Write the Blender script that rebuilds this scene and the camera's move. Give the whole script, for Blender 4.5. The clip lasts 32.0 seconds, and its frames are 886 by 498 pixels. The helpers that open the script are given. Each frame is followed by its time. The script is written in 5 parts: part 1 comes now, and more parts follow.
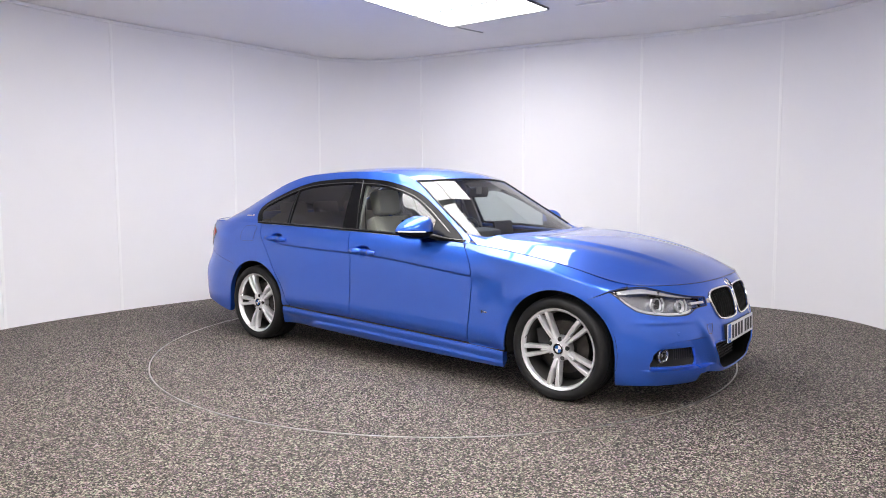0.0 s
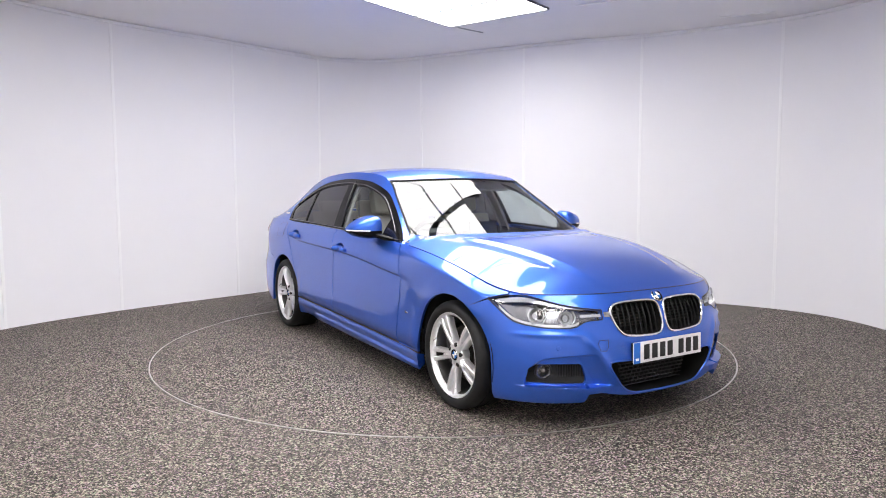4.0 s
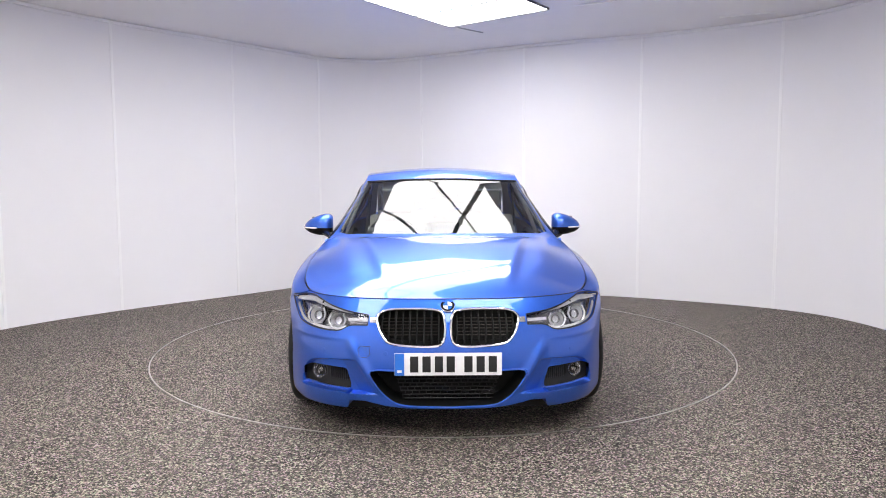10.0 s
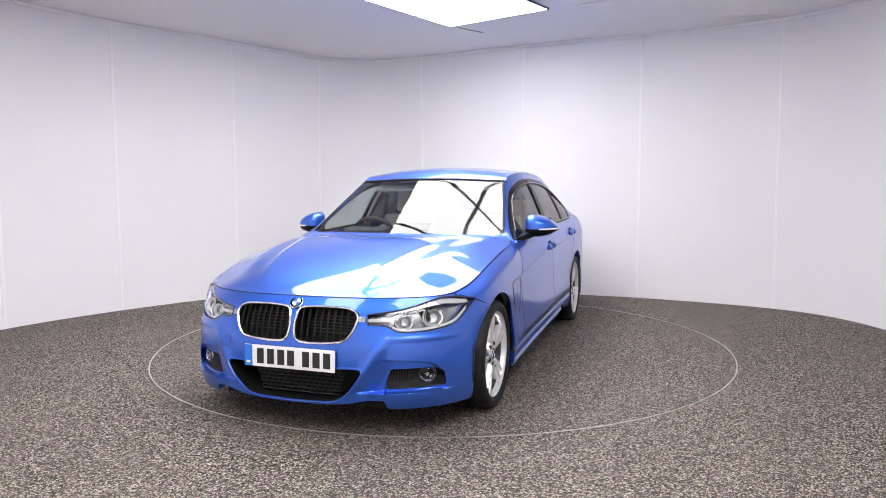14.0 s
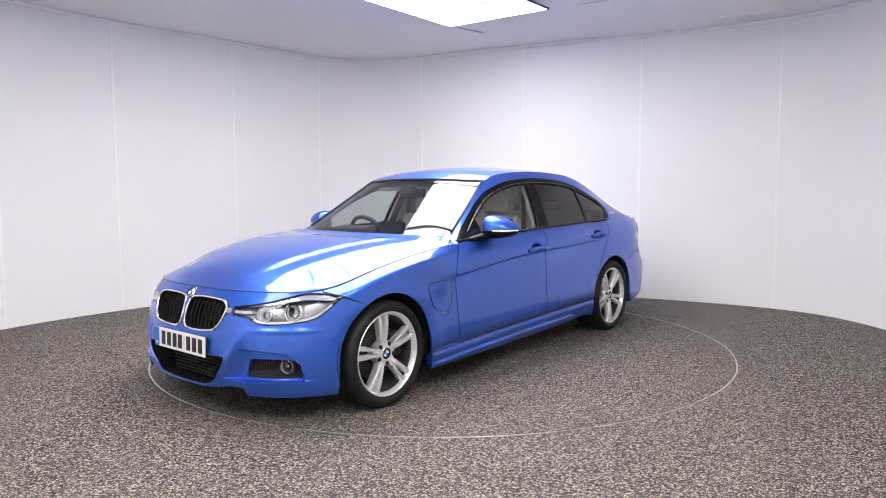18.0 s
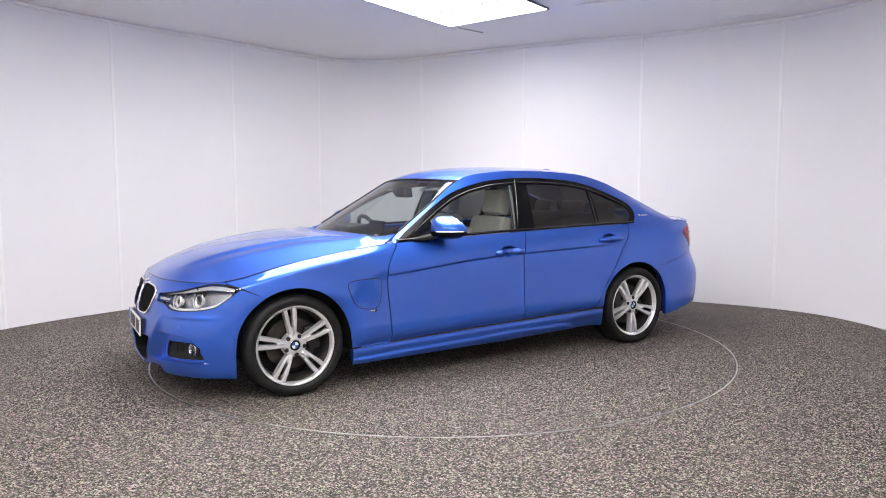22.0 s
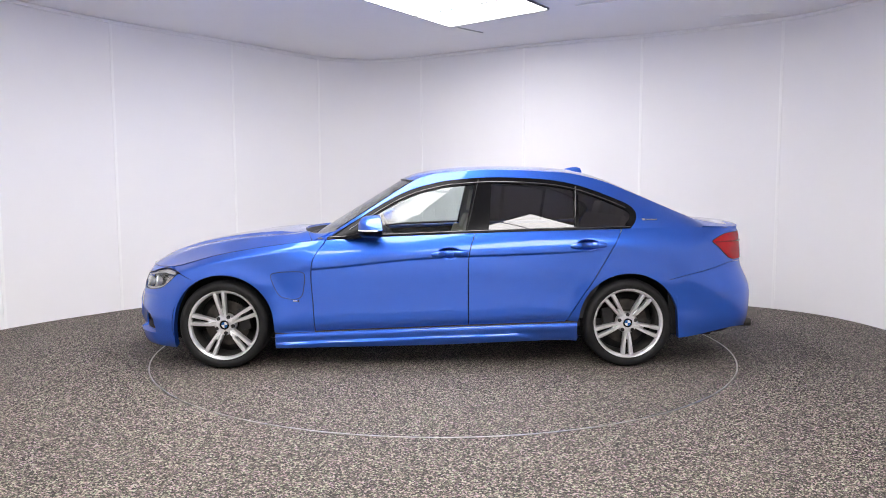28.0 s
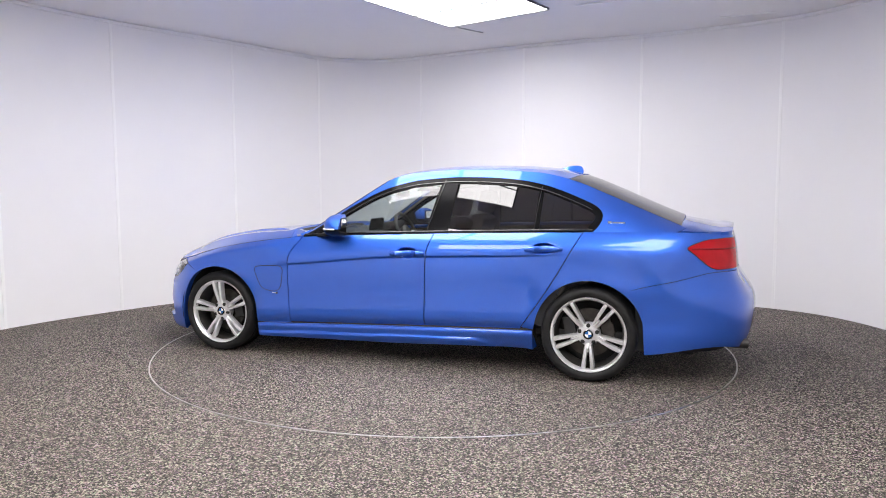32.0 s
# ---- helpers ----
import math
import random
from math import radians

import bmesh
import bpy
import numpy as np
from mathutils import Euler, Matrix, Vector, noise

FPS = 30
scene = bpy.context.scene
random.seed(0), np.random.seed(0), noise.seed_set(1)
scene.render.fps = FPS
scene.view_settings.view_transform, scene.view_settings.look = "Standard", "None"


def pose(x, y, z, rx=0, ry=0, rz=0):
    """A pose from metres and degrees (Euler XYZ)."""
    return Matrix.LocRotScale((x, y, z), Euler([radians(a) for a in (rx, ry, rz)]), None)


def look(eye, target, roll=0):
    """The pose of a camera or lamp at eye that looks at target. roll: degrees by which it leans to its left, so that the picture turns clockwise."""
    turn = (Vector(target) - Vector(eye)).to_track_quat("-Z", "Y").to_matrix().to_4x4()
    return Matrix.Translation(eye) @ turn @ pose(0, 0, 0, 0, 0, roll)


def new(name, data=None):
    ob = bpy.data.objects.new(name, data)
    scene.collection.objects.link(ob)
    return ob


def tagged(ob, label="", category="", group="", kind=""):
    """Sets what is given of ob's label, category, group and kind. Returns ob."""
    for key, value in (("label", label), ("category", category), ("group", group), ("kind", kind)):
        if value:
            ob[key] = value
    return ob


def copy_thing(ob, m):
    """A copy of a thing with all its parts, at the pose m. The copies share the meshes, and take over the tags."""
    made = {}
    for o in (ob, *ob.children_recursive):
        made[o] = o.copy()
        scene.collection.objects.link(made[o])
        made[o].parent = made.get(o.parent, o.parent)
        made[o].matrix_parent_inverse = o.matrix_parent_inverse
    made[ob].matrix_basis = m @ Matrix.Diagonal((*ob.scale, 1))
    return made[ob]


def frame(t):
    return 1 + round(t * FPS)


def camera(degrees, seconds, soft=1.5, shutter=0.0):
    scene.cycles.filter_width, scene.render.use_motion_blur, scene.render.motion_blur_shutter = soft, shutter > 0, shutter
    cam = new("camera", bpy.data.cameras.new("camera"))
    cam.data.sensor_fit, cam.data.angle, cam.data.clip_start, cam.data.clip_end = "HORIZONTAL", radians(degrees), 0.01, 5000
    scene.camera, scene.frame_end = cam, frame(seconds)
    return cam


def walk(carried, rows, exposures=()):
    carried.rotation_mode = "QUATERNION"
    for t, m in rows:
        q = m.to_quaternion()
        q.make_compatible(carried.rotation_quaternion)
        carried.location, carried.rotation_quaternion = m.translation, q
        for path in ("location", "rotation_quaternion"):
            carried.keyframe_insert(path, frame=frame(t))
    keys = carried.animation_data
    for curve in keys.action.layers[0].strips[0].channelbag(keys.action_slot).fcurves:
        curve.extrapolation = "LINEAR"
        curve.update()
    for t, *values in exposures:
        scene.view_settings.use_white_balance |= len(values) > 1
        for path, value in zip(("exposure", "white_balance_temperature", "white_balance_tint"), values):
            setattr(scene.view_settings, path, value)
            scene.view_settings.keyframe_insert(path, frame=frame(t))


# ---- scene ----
cam = camera(65.18, 32.0, soft=1.0)
EYE, TILT = Vector((0.0, -5.617, 1.245)), radians(4.957)
HOLD = look(EYE, EYE + Vector((0.0003, math.cos(TILT), -math.sin(TILT))), -0.178)
walk(cam, [(0.0, HOLD), (32.0, HOLD)])

# ---- world and light ----
world = bpy.data.worlds.new("world")
scene.world = world
world.use_nodes = True
world.node_tree.nodes["Background"].inputs["Color"].default_value = (0.8, 0.85, 1.0, 1)
world.node_tree.nodes["Background"].inputs["Strength"].default_value = 0.0
scene.view_settings.exposure = 0.0
LAMP_STRENGTH = 10.6


# ---- materials ----
def material(name, color=(0.5, 0.5, 0.5), rough=0.5, metal=0.0, **more):
    mat = bpy.data.materials.new(name)
    mat.use_nodes = True
    b = mat.node_tree.nodes["Principled BSDF"]
    b.inputs["Base Color"].default_value = (*color, 1)
    b.inputs["Roughness"].default_value = rough
    b.inputs["Metallic"].default_value = metal
    for key, value in more.items():
        b.inputs[key.replace("_", " ")].default_value = value
    return mat


def nodes_of(mat):
    t = mat.node_tree
    return t.nodes, t.links, t.nodes["Principled BSDF"]


def noise_node(mat, scale, detail=3.0, rough=0.5):
    n, l, b = nodes_of(mat)
    co = n.new("ShaderNodeTexCoord")
    tex = n.new("ShaderNodeTexNoise")
    tex.inputs["Scale"].default_value, tex.inputs["Detail"].default_value = scale, detail
    tex.inputs["Roughness"].default_value = rough
    l.new(co.outputs["Object"], tex.inputs["Vector"])
    return tex


def ramp_node(mat, source, stops):
    n, l, b = nodes_of(mat)
    r = n.new("ShaderNodeValToRGB")
    while len(r.color_ramp.elements) < len(stops):
        r.color_ramp.elements.new(0.5)
    for e, (p, c) in zip(r.color_ramp.elements, stops):
        e.position, e.color = p, (*c, 1)
    l.new(source, r.inputs["Fac"])
    return r


def vary(mat, lo, hi, scale, detail=3.0, bump=0.0, bump_scale=None, rough_range=None):
    """Colour mottling between lo and hi, with relief and uneven gloss."""
    n, l, b = nodes_of(mat)
    tex = noise_node(mat, scale, detail)
    r = ramp_node(mat, tex.outputs["Fac"], [(0.3, lo), (0.7, hi)])
    l.new(r.outputs["Color"], b.inputs["Base Color"])
    if bump:
        t2 = noise_node(mat, bump_scale or scale * 8, 2.0)
        bp = n.new("ShaderNodeBump")
        bp.inputs["Strength"].default_value, bp.inputs["Distance"].default_value = bump, 0.002
        l.new(t2.outputs["Fac"], bp.inputs["Height"])
        l.new(bp.outputs["Normal"], b.inputs["Normal"])
    if rough_range:
        m = n.new("ShaderNodeMapRange")
        m.inputs["To Min"].default_value, m.inputs["To Max"].default_value = rough_range
        l.new(tex.outputs["Fac"], m.inputs["Value"])
        l.new(m.outputs["Result"], b.inputs["Roughness"])
    return mat


def make_paint():
    mat = material("blue_metallic_paint", (0.029, 0.126, 0.60), 0.42, 0.85, Coat_Weight=1.0, Coat_Roughness=0.012, Coat_IOR=1.52)
    n, l, b = nodes_of(mat)
    flake = n.new("ShaderNodeTexVoronoi")
    co = n.new("ShaderNodeTexCoord")
    flake.inputs["Scale"].default_value = 900
    l.new(co.outputs["Object"], flake.inputs["Vector"])
    r = ramp_node(mat, flake.outputs["Color"], [(0.2, (0.024, 0.116, 0.57)), (0.8, (0.036, 0.150, 0.69))])
    l.new(r.outputs["Color"], b.inputs["Base Color"])
    return mat


def make_glass(name, tint, f0=0.07, rough=0.0):
    """Thin pane: tinted see-through with a mirror coat that grows to the edge."""
    mat = bpy.data.materials.new(name)
    mat.use_nodes = True
    n, l = mat.node_tree.nodes, mat.node_tree.links
    n.remove(n["Principled BSDF"])
    face, power, scale, clear, gloss, mix = (n.new("ShaderNode" + k) for k in ("LayerWeight", "Math", "Math", "BsdfTransparent", "BsdfGlossy", "MixShader"))
    face.inputs["Blend"].default_value = 0.5
    power.operation, scale.operation = "POWER", "MULTIPLY_ADD"
    power.inputs[1].default_value = 5.0
    scale.inputs[1].default_value, scale.inputs[2].default_value = 1.0 - f0, f0
    clear.inputs["Color"].default_value = (*tint, 1)
    gloss.inputs["Roughness"].default_value = rough
    l.new(face.outputs["Facing"], power.inputs[0])
    l.new(power.outputs["Value"], scale.inputs[0])
    l.new(scale.outputs["Value"], mix.inputs["Fac"])
    l.new(clear.outputs["BSDF"], mix.inputs[1])
    l.new(gloss.outputs["BSDF"], mix.inputs[2])
    l.new(mix.outputs["Shader"], n["Material Output"].inputs["Surface"])
    return mat


def glowing(name, color, strength):
    mat = bpy.data.materials.new(name)
    mat.use_nodes = True
    n, l = mat.node_tree.nodes, mat.node_tree.links
    n.remove(n["Principled BSDF"])
    e = n.new("ShaderNodeEmission")
    e.inputs["Color"].default_value, e.inputs["Strength"].default_value = (*color, 1), strength
    l.new(e.outputs["Emission"], n["Material Output"].inputs["Surface"])
    return mat


def make_floor():
    """Grey resin-bound stone carpet: dark and pale grains about a centimetre across."""
    mat = material("stone_carpet", (0.2, 0.19, 0.18), 0.75)
    n, l, b = nodes_of(mat)
    co = n.new("ShaderNodeTexCoord")
    v = n.new("ShaderNodeTexVoronoi")
    v.inputs["Scale"].default_value = 146
    l.new(co.outputs["Object"], v.inputs["Vector"])
    sep = n.new("ShaderNodeSeparateColor")
    l.new(v.outputs["Color"], sep.inputs["Color"])
    r = ramp_node(mat, sep.outputs["Red"], [(0.0, (0.008, 0.007, 0.006)), (0.34, (0.018, 0.0155, 0.013)), (0.42, (0.07, 0.06, 0.051)),
                                            (0.66, (0.118, 0.1, 0.085)), (0.78, (0.26, 0.226, 0.194)), (1.0, (0.45, 0.4, 0.352))])
    tint = n.new("ShaderNodeHueSaturation")
    hue = n.new("ShaderNodeMapRange")
    hue.inputs["To Min"].default_value, hue.inputs["To Max"].default_value = 0.33, 0.67
    l.new(sep.outputs["Green"], hue.inputs["Value"])
    l.new(hue.outputs["Result"], tint.inputs["Hue"])
    tint.inputs["Saturation"].default_value = 1.25
    l.new(r.outputs["Color"], tint.inputs["Color"])
    big = noise_node(mat, 0.9, 4.0)
    m = n.new("ShaderNodeMapRange")
    m.inputs["To Min"].default_value, m.inputs["To Max"].default_value = 0.8, 1.15
    l.new(big.outputs["Fac"], m.inputs["Value"])
    l.new(m.outputs["Result"], tint.inputs["Value"])
    l.new(tint.outputs["Color"], b.inputs["Base Color"])
    bp = n.new("ShaderNodeBump")
    bp.inputs["Strength"].default_value, bp.inputs["Distance"].default_value = 0.6, 0.004
    l.new(v.outputs["Distance"], bp.inputs["Height"])
    l.new(bp.outputs["Normal"], b.inputs["Normal"])
    return mat


PAINT = make_paint()
FLOOR = make_floor()
WALL = vary(material("wall_paint", (0.78, 0.78, 0.8), 0.55), (0.875, 0.87, 0.89), (0.905, 0.9, 0.915), 0.8, 4.0, 0.08, 60, (0.45, 0.6))
CEILING = vary(material("ceiling_paint", (0.76, 0.75, 0.77), 0.7), (0.865, 0.855, 0.87), (0.89, 0.88, 0.895), 0.7, 4.0, 0.1, 80)
STRIP = vary(material("cover_strip_white", (0.93, 0.93, 0.94), 0.3), (0.93, 0.93, 0.94), (0.96, 0.96, 0.965), 5.0)
PANEL_LIGHT = glowing("light_diffuser", (1.02, 0.985, 0.99), LAMP_STRENGTH)
BAR = vary(material("ceiling_bar_grey", (0.16, 0.16, 0.17), 0.4), (0.13, 0.13, 0.14), (0.19, 0.19, 0.2), 8.0)
STEEL = vary(material("brushed_steel", (0.62, 0.6, 0.57), 0.4, 1.0), (0.55, 0.53, 0.5), (0.68, 0.66, 0.63), 14.0, 3.0, 0.1, 200, (0.3, 0.5))
BLACK = vary(material("black_plastic", (0.012, 0.012, 0.013), 0.5), (0.009, 0.009, 0.01), (0.017, 0.017, 0.018), 30.0, 3.0, 0.1, 400, (0.42, 0.6))
GLOSS = material("gloss_black_trim", (0.006, 0.006, 0.007), 0.2, 0.0, Specular_IOR_Level=0.1)
CHROME = material("chrome", (0.82, 0.82, 0.83), 0.07, 1.0)
CAVITY = vary(material("dark_underbody", (0.006, 0.006, 0.006), 0.85), (0.004, 0.004, 0.004), (0.009, 0.009, 0.009), 20.0)
CLEAR = make_glass("clear_car_glass", (0.80, 0.86, 0.84), 0.08)
SCREEN = make_glass("windscreen_glass", (0.72, 0.78, 0.77), 0.10)
DARKGLASS = make_glass("tinted_car_glass", (0.115, 0.113, 0.113), 0.10)
LENS = make_glass("lamp_lens", (0.93, 0.94, 0.95), 0.05)


# ---- building helpers ----
def part(name, bm, mat, parent, label="", angle=35, kind=""):
    """One bmesh as one mesh object under a thing or a part; with no parent it is a thing."""
    me = bpy.data.meshes.new(name)
    bm.to_mesh(me)
    bm.free()
    return part_mesh(name, me, mat, parent, label, angle, kind)


def part_mesh(name, me, mat, parent, label="", angle=35, kind=""):
    if not me.materials:
        me.materials.append(mat)
    me.shade_smooth()
    me.set_sharp_from_angle(angle=radians(angle))
    ob = new(name, me)
    ob.parent = parent
    return tagged(ob, label=label, kind=kind)


def empty(name, m=None):
    ob = new(name)
    ob.empty_display_size = 0.2
    if m is not None:
        ob.matrix_basis = m
    return ob


def spl(*knots, soft=0.0):
    """A smooth curve through knots (t, value), monotone between them; soft rounds it over that length."""
    t = np.array([k[0] for k in knots], float)
    v = np.array([k[1] for k in knots], float)
    if t[0] > t[-1]:
        t, v = t[::-1], v[::-1]
    h, d = np.diff(t), np.diff(v) / np.diff(t)
    m = np.zeros(len(t))
    m[0], m[-1] = d[0], d[-1]
    for i in range(1, len(t) - 1):
        if d[i - 1] * d[i] > 0:
            w1, w2 = 2 * h[i] + h[i - 1], h[i] + 2 * h[i - 1]
            m[i] = (w1 + w2) / (w1 / d[i - 1] + w2 / d[i])

    def at(x):
        x = np.clip(np.asarray(x, float), t[0], t[-1])
        i = np.clip(np.searchsorted(t, x, side="right") - 1, 0, len(t) - 2)
        s = (x - t[i]) / h[i]
        return ((1 + 2 * s) * (1 - s) ** 2 * v[i] + s * (1 - s) ** 2 * h[i] * m[i]
                + s * s * (3 - 2 * s) * v[i + 1] + s * s * (s - 1) * h[i] * m[i + 1])
    if not soft:
        return at
    grid = np.linspace(t[0] - 3 * soft, t[-1] + 3 * soft, 5000)
    raw = at(grid) + m[0] * np.minimum(grid - t[0], 0) + m[-1] * np.maximum(grid - t[-1], 0)
    half = int(3 * soft / (grid[1] - grid[0]))
    bell = np.exp(-0.5 * (np.arange(-half, half + 1) * (grid[1] - grid[0]) / soft) ** 2)
    smooth = np.convolve(raw, bell / bell.sum(), "valid")
    return lambda x: np.interp(np.asarray(x, float), grid[half:len(grid) - half], smooth)


def through_points(points, n):
    """n + 1 places evenly spread on a smooth curve through the points."""
    p = np.array(points, float)
    if len(p) == 2:
        s = np.linspace(0, 1, n + 1)[:, None]
        return p[0] + (p[1] - p[0]) * s
    e = np.vstack([2 * p[0] - p[1], p, 2 * p[-1] - p[-2]])
    out = []
    for i in range(len(p) - 1):
        a, b, c, d = e[i], e[i + 1], e[i + 2], e[i + 3]
        for s in np.linspace(0, 1, 24, endpoint=False):
            out.append(0.5 * (2 * b + (c - a) * s + (2 * a - 5 * b + 4 * c - d) * s * s + (3 * b - a - 3 * c + d) * s ** 3))
    out.append(p[-1])
    out = np.array(out)
    lengths = np.concatenate([[0], np.cumsum(np.linalg.norm(np.diff(out, axis=0), axis=1))])
    want = np.linspace(0, lengths[-1], n + 1)
    return np.stack([np.interp(want, lengths, out[:, k]) for k in range(out.shape[1])], 1)


def line(*segments):
    """A polyline from segments (steps, point, point, ...), joined end to end with corners kept."""
    rows = []
    for n, *pts in segments:
        c = through_points(pts, n)
        rows.append(c if not rows else c[1:])
    return np.vstack(rows)


def ruled(low, high, m):
    """Grid of places between two polylines of equal length."""
    s = np.linspace(0, 1, m + 1)[None, :, None]
    return low[:, None, :] + (high - low)[:, None, :] * s


def sheet(points, normals, skirt=0.016, flip=False, edge=0.0):
    """A panel: the grid of points, with its rim folded back by skirt along the normals."""
    n, m = points.shape[:2]
    bm = bmesh.new()
    vs = [[bm.verts.new(points[i, j]) for j in range(m)] for i in range(n)]
    def face(*q):
        try:
            bm.faces.new(q[::-1] if flip else q)
        except ValueError:
            pass
    for i in range(n - 1):
        for j in range(m - 1):
            face(vs[i][j], vs[i + 1][j], vs[i + 1][j + 1], vs[i][j + 1])
    if skirt:
        ring = [(i, 0) for i in range(n)] + [(n - 1, j) for j in range(1, m)] + [(i, m - 1) for i in range(n - 2, -1, -1)] + [(0, j) for j in range(m - 2, 0, -1)]
        back = [bm.verts.new(points[i, j] - normals[i, j] * skirt) for i, j in ring]
        for k, (i, j) in enumerate(ring):
            i2, j2 = ring[(k + 1) % len(ring)]
            face(vs[i2][j2], vs[i][j], back[k], back[(k + 1) % len(ring)])
    bmesh.ops.remove_doubles(bm, verts=bm.verts, dist=1e-5)
    return bm


def box(sx, sy, sz, at=(0, 0, 0), bevel=0.0, segments=2):
    bm = bmesh.new()
    bmesh.ops.create_cube(bm, size=1, matrix=Matrix.Translation(at) @ Matrix.Diagonal((sx, sy, sz, 1)))
    if bevel:
        bmesh.ops.bevel(bm, geom=bm.edges[:], offset=bevel, segments=segments, affect="EDGES", profile=0.7)
    return bm


def tube(points, radius, sides=10, closed=False, flat=1.0):
    """A round bar along points; radius may be a list."""
    p = [Vector(q) for q in points]
    n = len(p)
    bm = bmesh.new()
    rings, up = [], Vector((0.13, 0.31, 0.94)).normalized()
    for i in range(n):
        a, b = (p[i - 1], p[(i + 1) % n]) if closed else (p[max(i - 1, 0)], p[min(i + 1, n - 1)])
        d = (b - a).normalized()
        side = d.cross(up).normalized()
        top = side.cross(d)
        r = radius[i] if hasattr(radius, "__len__") else radius
        rings.append([bm.verts.new(p[i] + (side * math.cos(k * math.tau / sides) + top * math.sin(k * math.tau / sides) * flat) * r) for k in range(sides)])
    for i in range(n if closed else n - 1):
        r, s = rings[i], rings[(i + 1) % n]
        for k in range(sides):
            bm.faces.new((r[k], r[(k + 1) % sides], s[(k + 1) % sides], s[k]))
    if not closed:
        bm.faces.new(rings[0][::-1])
        bm.faces.new(rings[-1])
    bmesh.ops.recalc_face_normals(bm, faces=bm.faces)
    return bm


def lathe(profile, steps=64, axis="y"):
    """Turn a profile (radius, along) round an axis."""
    bm = bmesh.new()
    rings = []
    for k in range(steps):
        a = k * math.tau / steps
        c, s = math.cos(a), math.sin(a)
        ring = []
        for r, h in profile:
            ring.append(bm.verts.new((r * c, h, r * s) if axis == "y" else (r * c, r * s, h) if axis == "z" else (h, r * c, r * s)))
        rings.append(ring)
    for k in range(steps):
        a, b = rings[k], rings[(k + 1) % steps]
        for i in range(len(profile) - 1):
            bm.faces.new((a[i], b[i], b[i + 1], a[i + 1]))
    bmesh.ops.remove_doubles(bm, verts=bm.verts, dist=1e-6)
    bmesh.ops.recalc_face_normals(bm, faces=bm.faces)
    return bm


def slab(outline, thick, axis=2, bevel=0.0):
    """A flat plate of an outline of (a, b) places, extruded by thick along an axis."""
    bm = bmesh.new()
    def place(a, b, h):
        q = [a, b]
        q.insert(axis, h)
        return q
    low = [bm.verts.new(place(a, b, 0)) for a, b in outline]
    top = [bm.verts.new(place(a, b, thick)) for a, b in outline]
    n = len(low)
    bm.faces.new(low[::-1])
    f = bm.faces.new(top)
    for i in range(n):
        bm.faces.new((low[i], low[(i + 1) % n], top[(i + 1) % n], top[i]))
    bmesh.ops.recalc_face_normals(bm, faces=bm.faces)
    if bevel:
        rim = [e for e in bm.edges if all(v in top for v in e.verts)]
        bmesh.ops.bevel(bm, geom=rim, offset=bevel, segments=2, affect="EDGES")
    return bm


def merge(*parts):
    """Several bmeshes as one."""
    out = bmesh.new()
    for b in parts:
        me = bpy.data.meshes.new("piece")
        b.to_mesh(me)
        b.free()
        out.from_mesh(me)
        bpy.data.meshes.remove(me)
    return out


def moved(bm, m):
    bmesh.ops.transform(bm, matrix=m, verts=bm.verts)
    return bm


# ---- the room ----
ROOM_HEIGHT = 2.94
OUTLINE = line((240, (-4.5, -1.0), (-3.98, 0.46), (-3.34, 1.48), (-2.43, 2.49), (-1.72, 3.32), (-1.35, 3.58), (-0.95, 3.67), (-0.6, 3.62),
                (-0.24, 3.44), (0.46, 3.04), (1.41, 2.55), (2.2, 2.23), (3.0, 1.78), (3.42, 1.46), (3.68, 1.15), (3.83, 0.75), (3.9, 0.2), (4.0, -1.0)),
               (160, (4.0, -1.0), (4.1, -3.5), (3.6, -6.0), (1.8, -7.2), (-1.8, -7.2), (-3.8, -6.0), (-4.6, -3.5), (-4.5, -1.0)))[:-1]


def outline_normals(p):
    d = np.roll(p, -1, 0) - np.roll(p, 1, 0)
    n = np.stack([d[:, 1], -d[:, 0]], 1)
    return n / np.linalg.norm(n, axis=1, keepdims=True)


INWARD = outline_normals(OUTLINE)


def band(a, b, z0, z1, near, far, step=1):
    """A curved slab along the room's outline from place a to b, between two offsets into the room."""
    idx = [i % len(OUTLINE) for i in range(a, b + 1, step)]
    bm = bmesh.new()
    rows = []
    for i in idx:
        p, q = OUTLINE[i] + INWARD[i] * near, OUTLINE[i] + INWARD[i] * far
        rows.append([bm.verts.new((*w, z)) for w, z in ((p, z0), (p, z1), (q, z1), (q, z0))])
    for r, s in zip(rows, rows[1:]):
        for k in range(4):
            bm.faces.new((r[k], s[k], s[(k + 1) % 4], r[(k + 1) % 4]))
    if (b - a) < len(OUTLINE):
        bm.faces.new(rows[0])
        bm.faces.new(rows[-1][::-1])
    bmesh.ops.recalc_face_normals(bm, faces=bm.faces)
    return bm


def nearest(x, y):
    return int(np.argmin(np.hypot(OUTLINE[:, 0] - x, OUTLINE[:, 1] - y)))


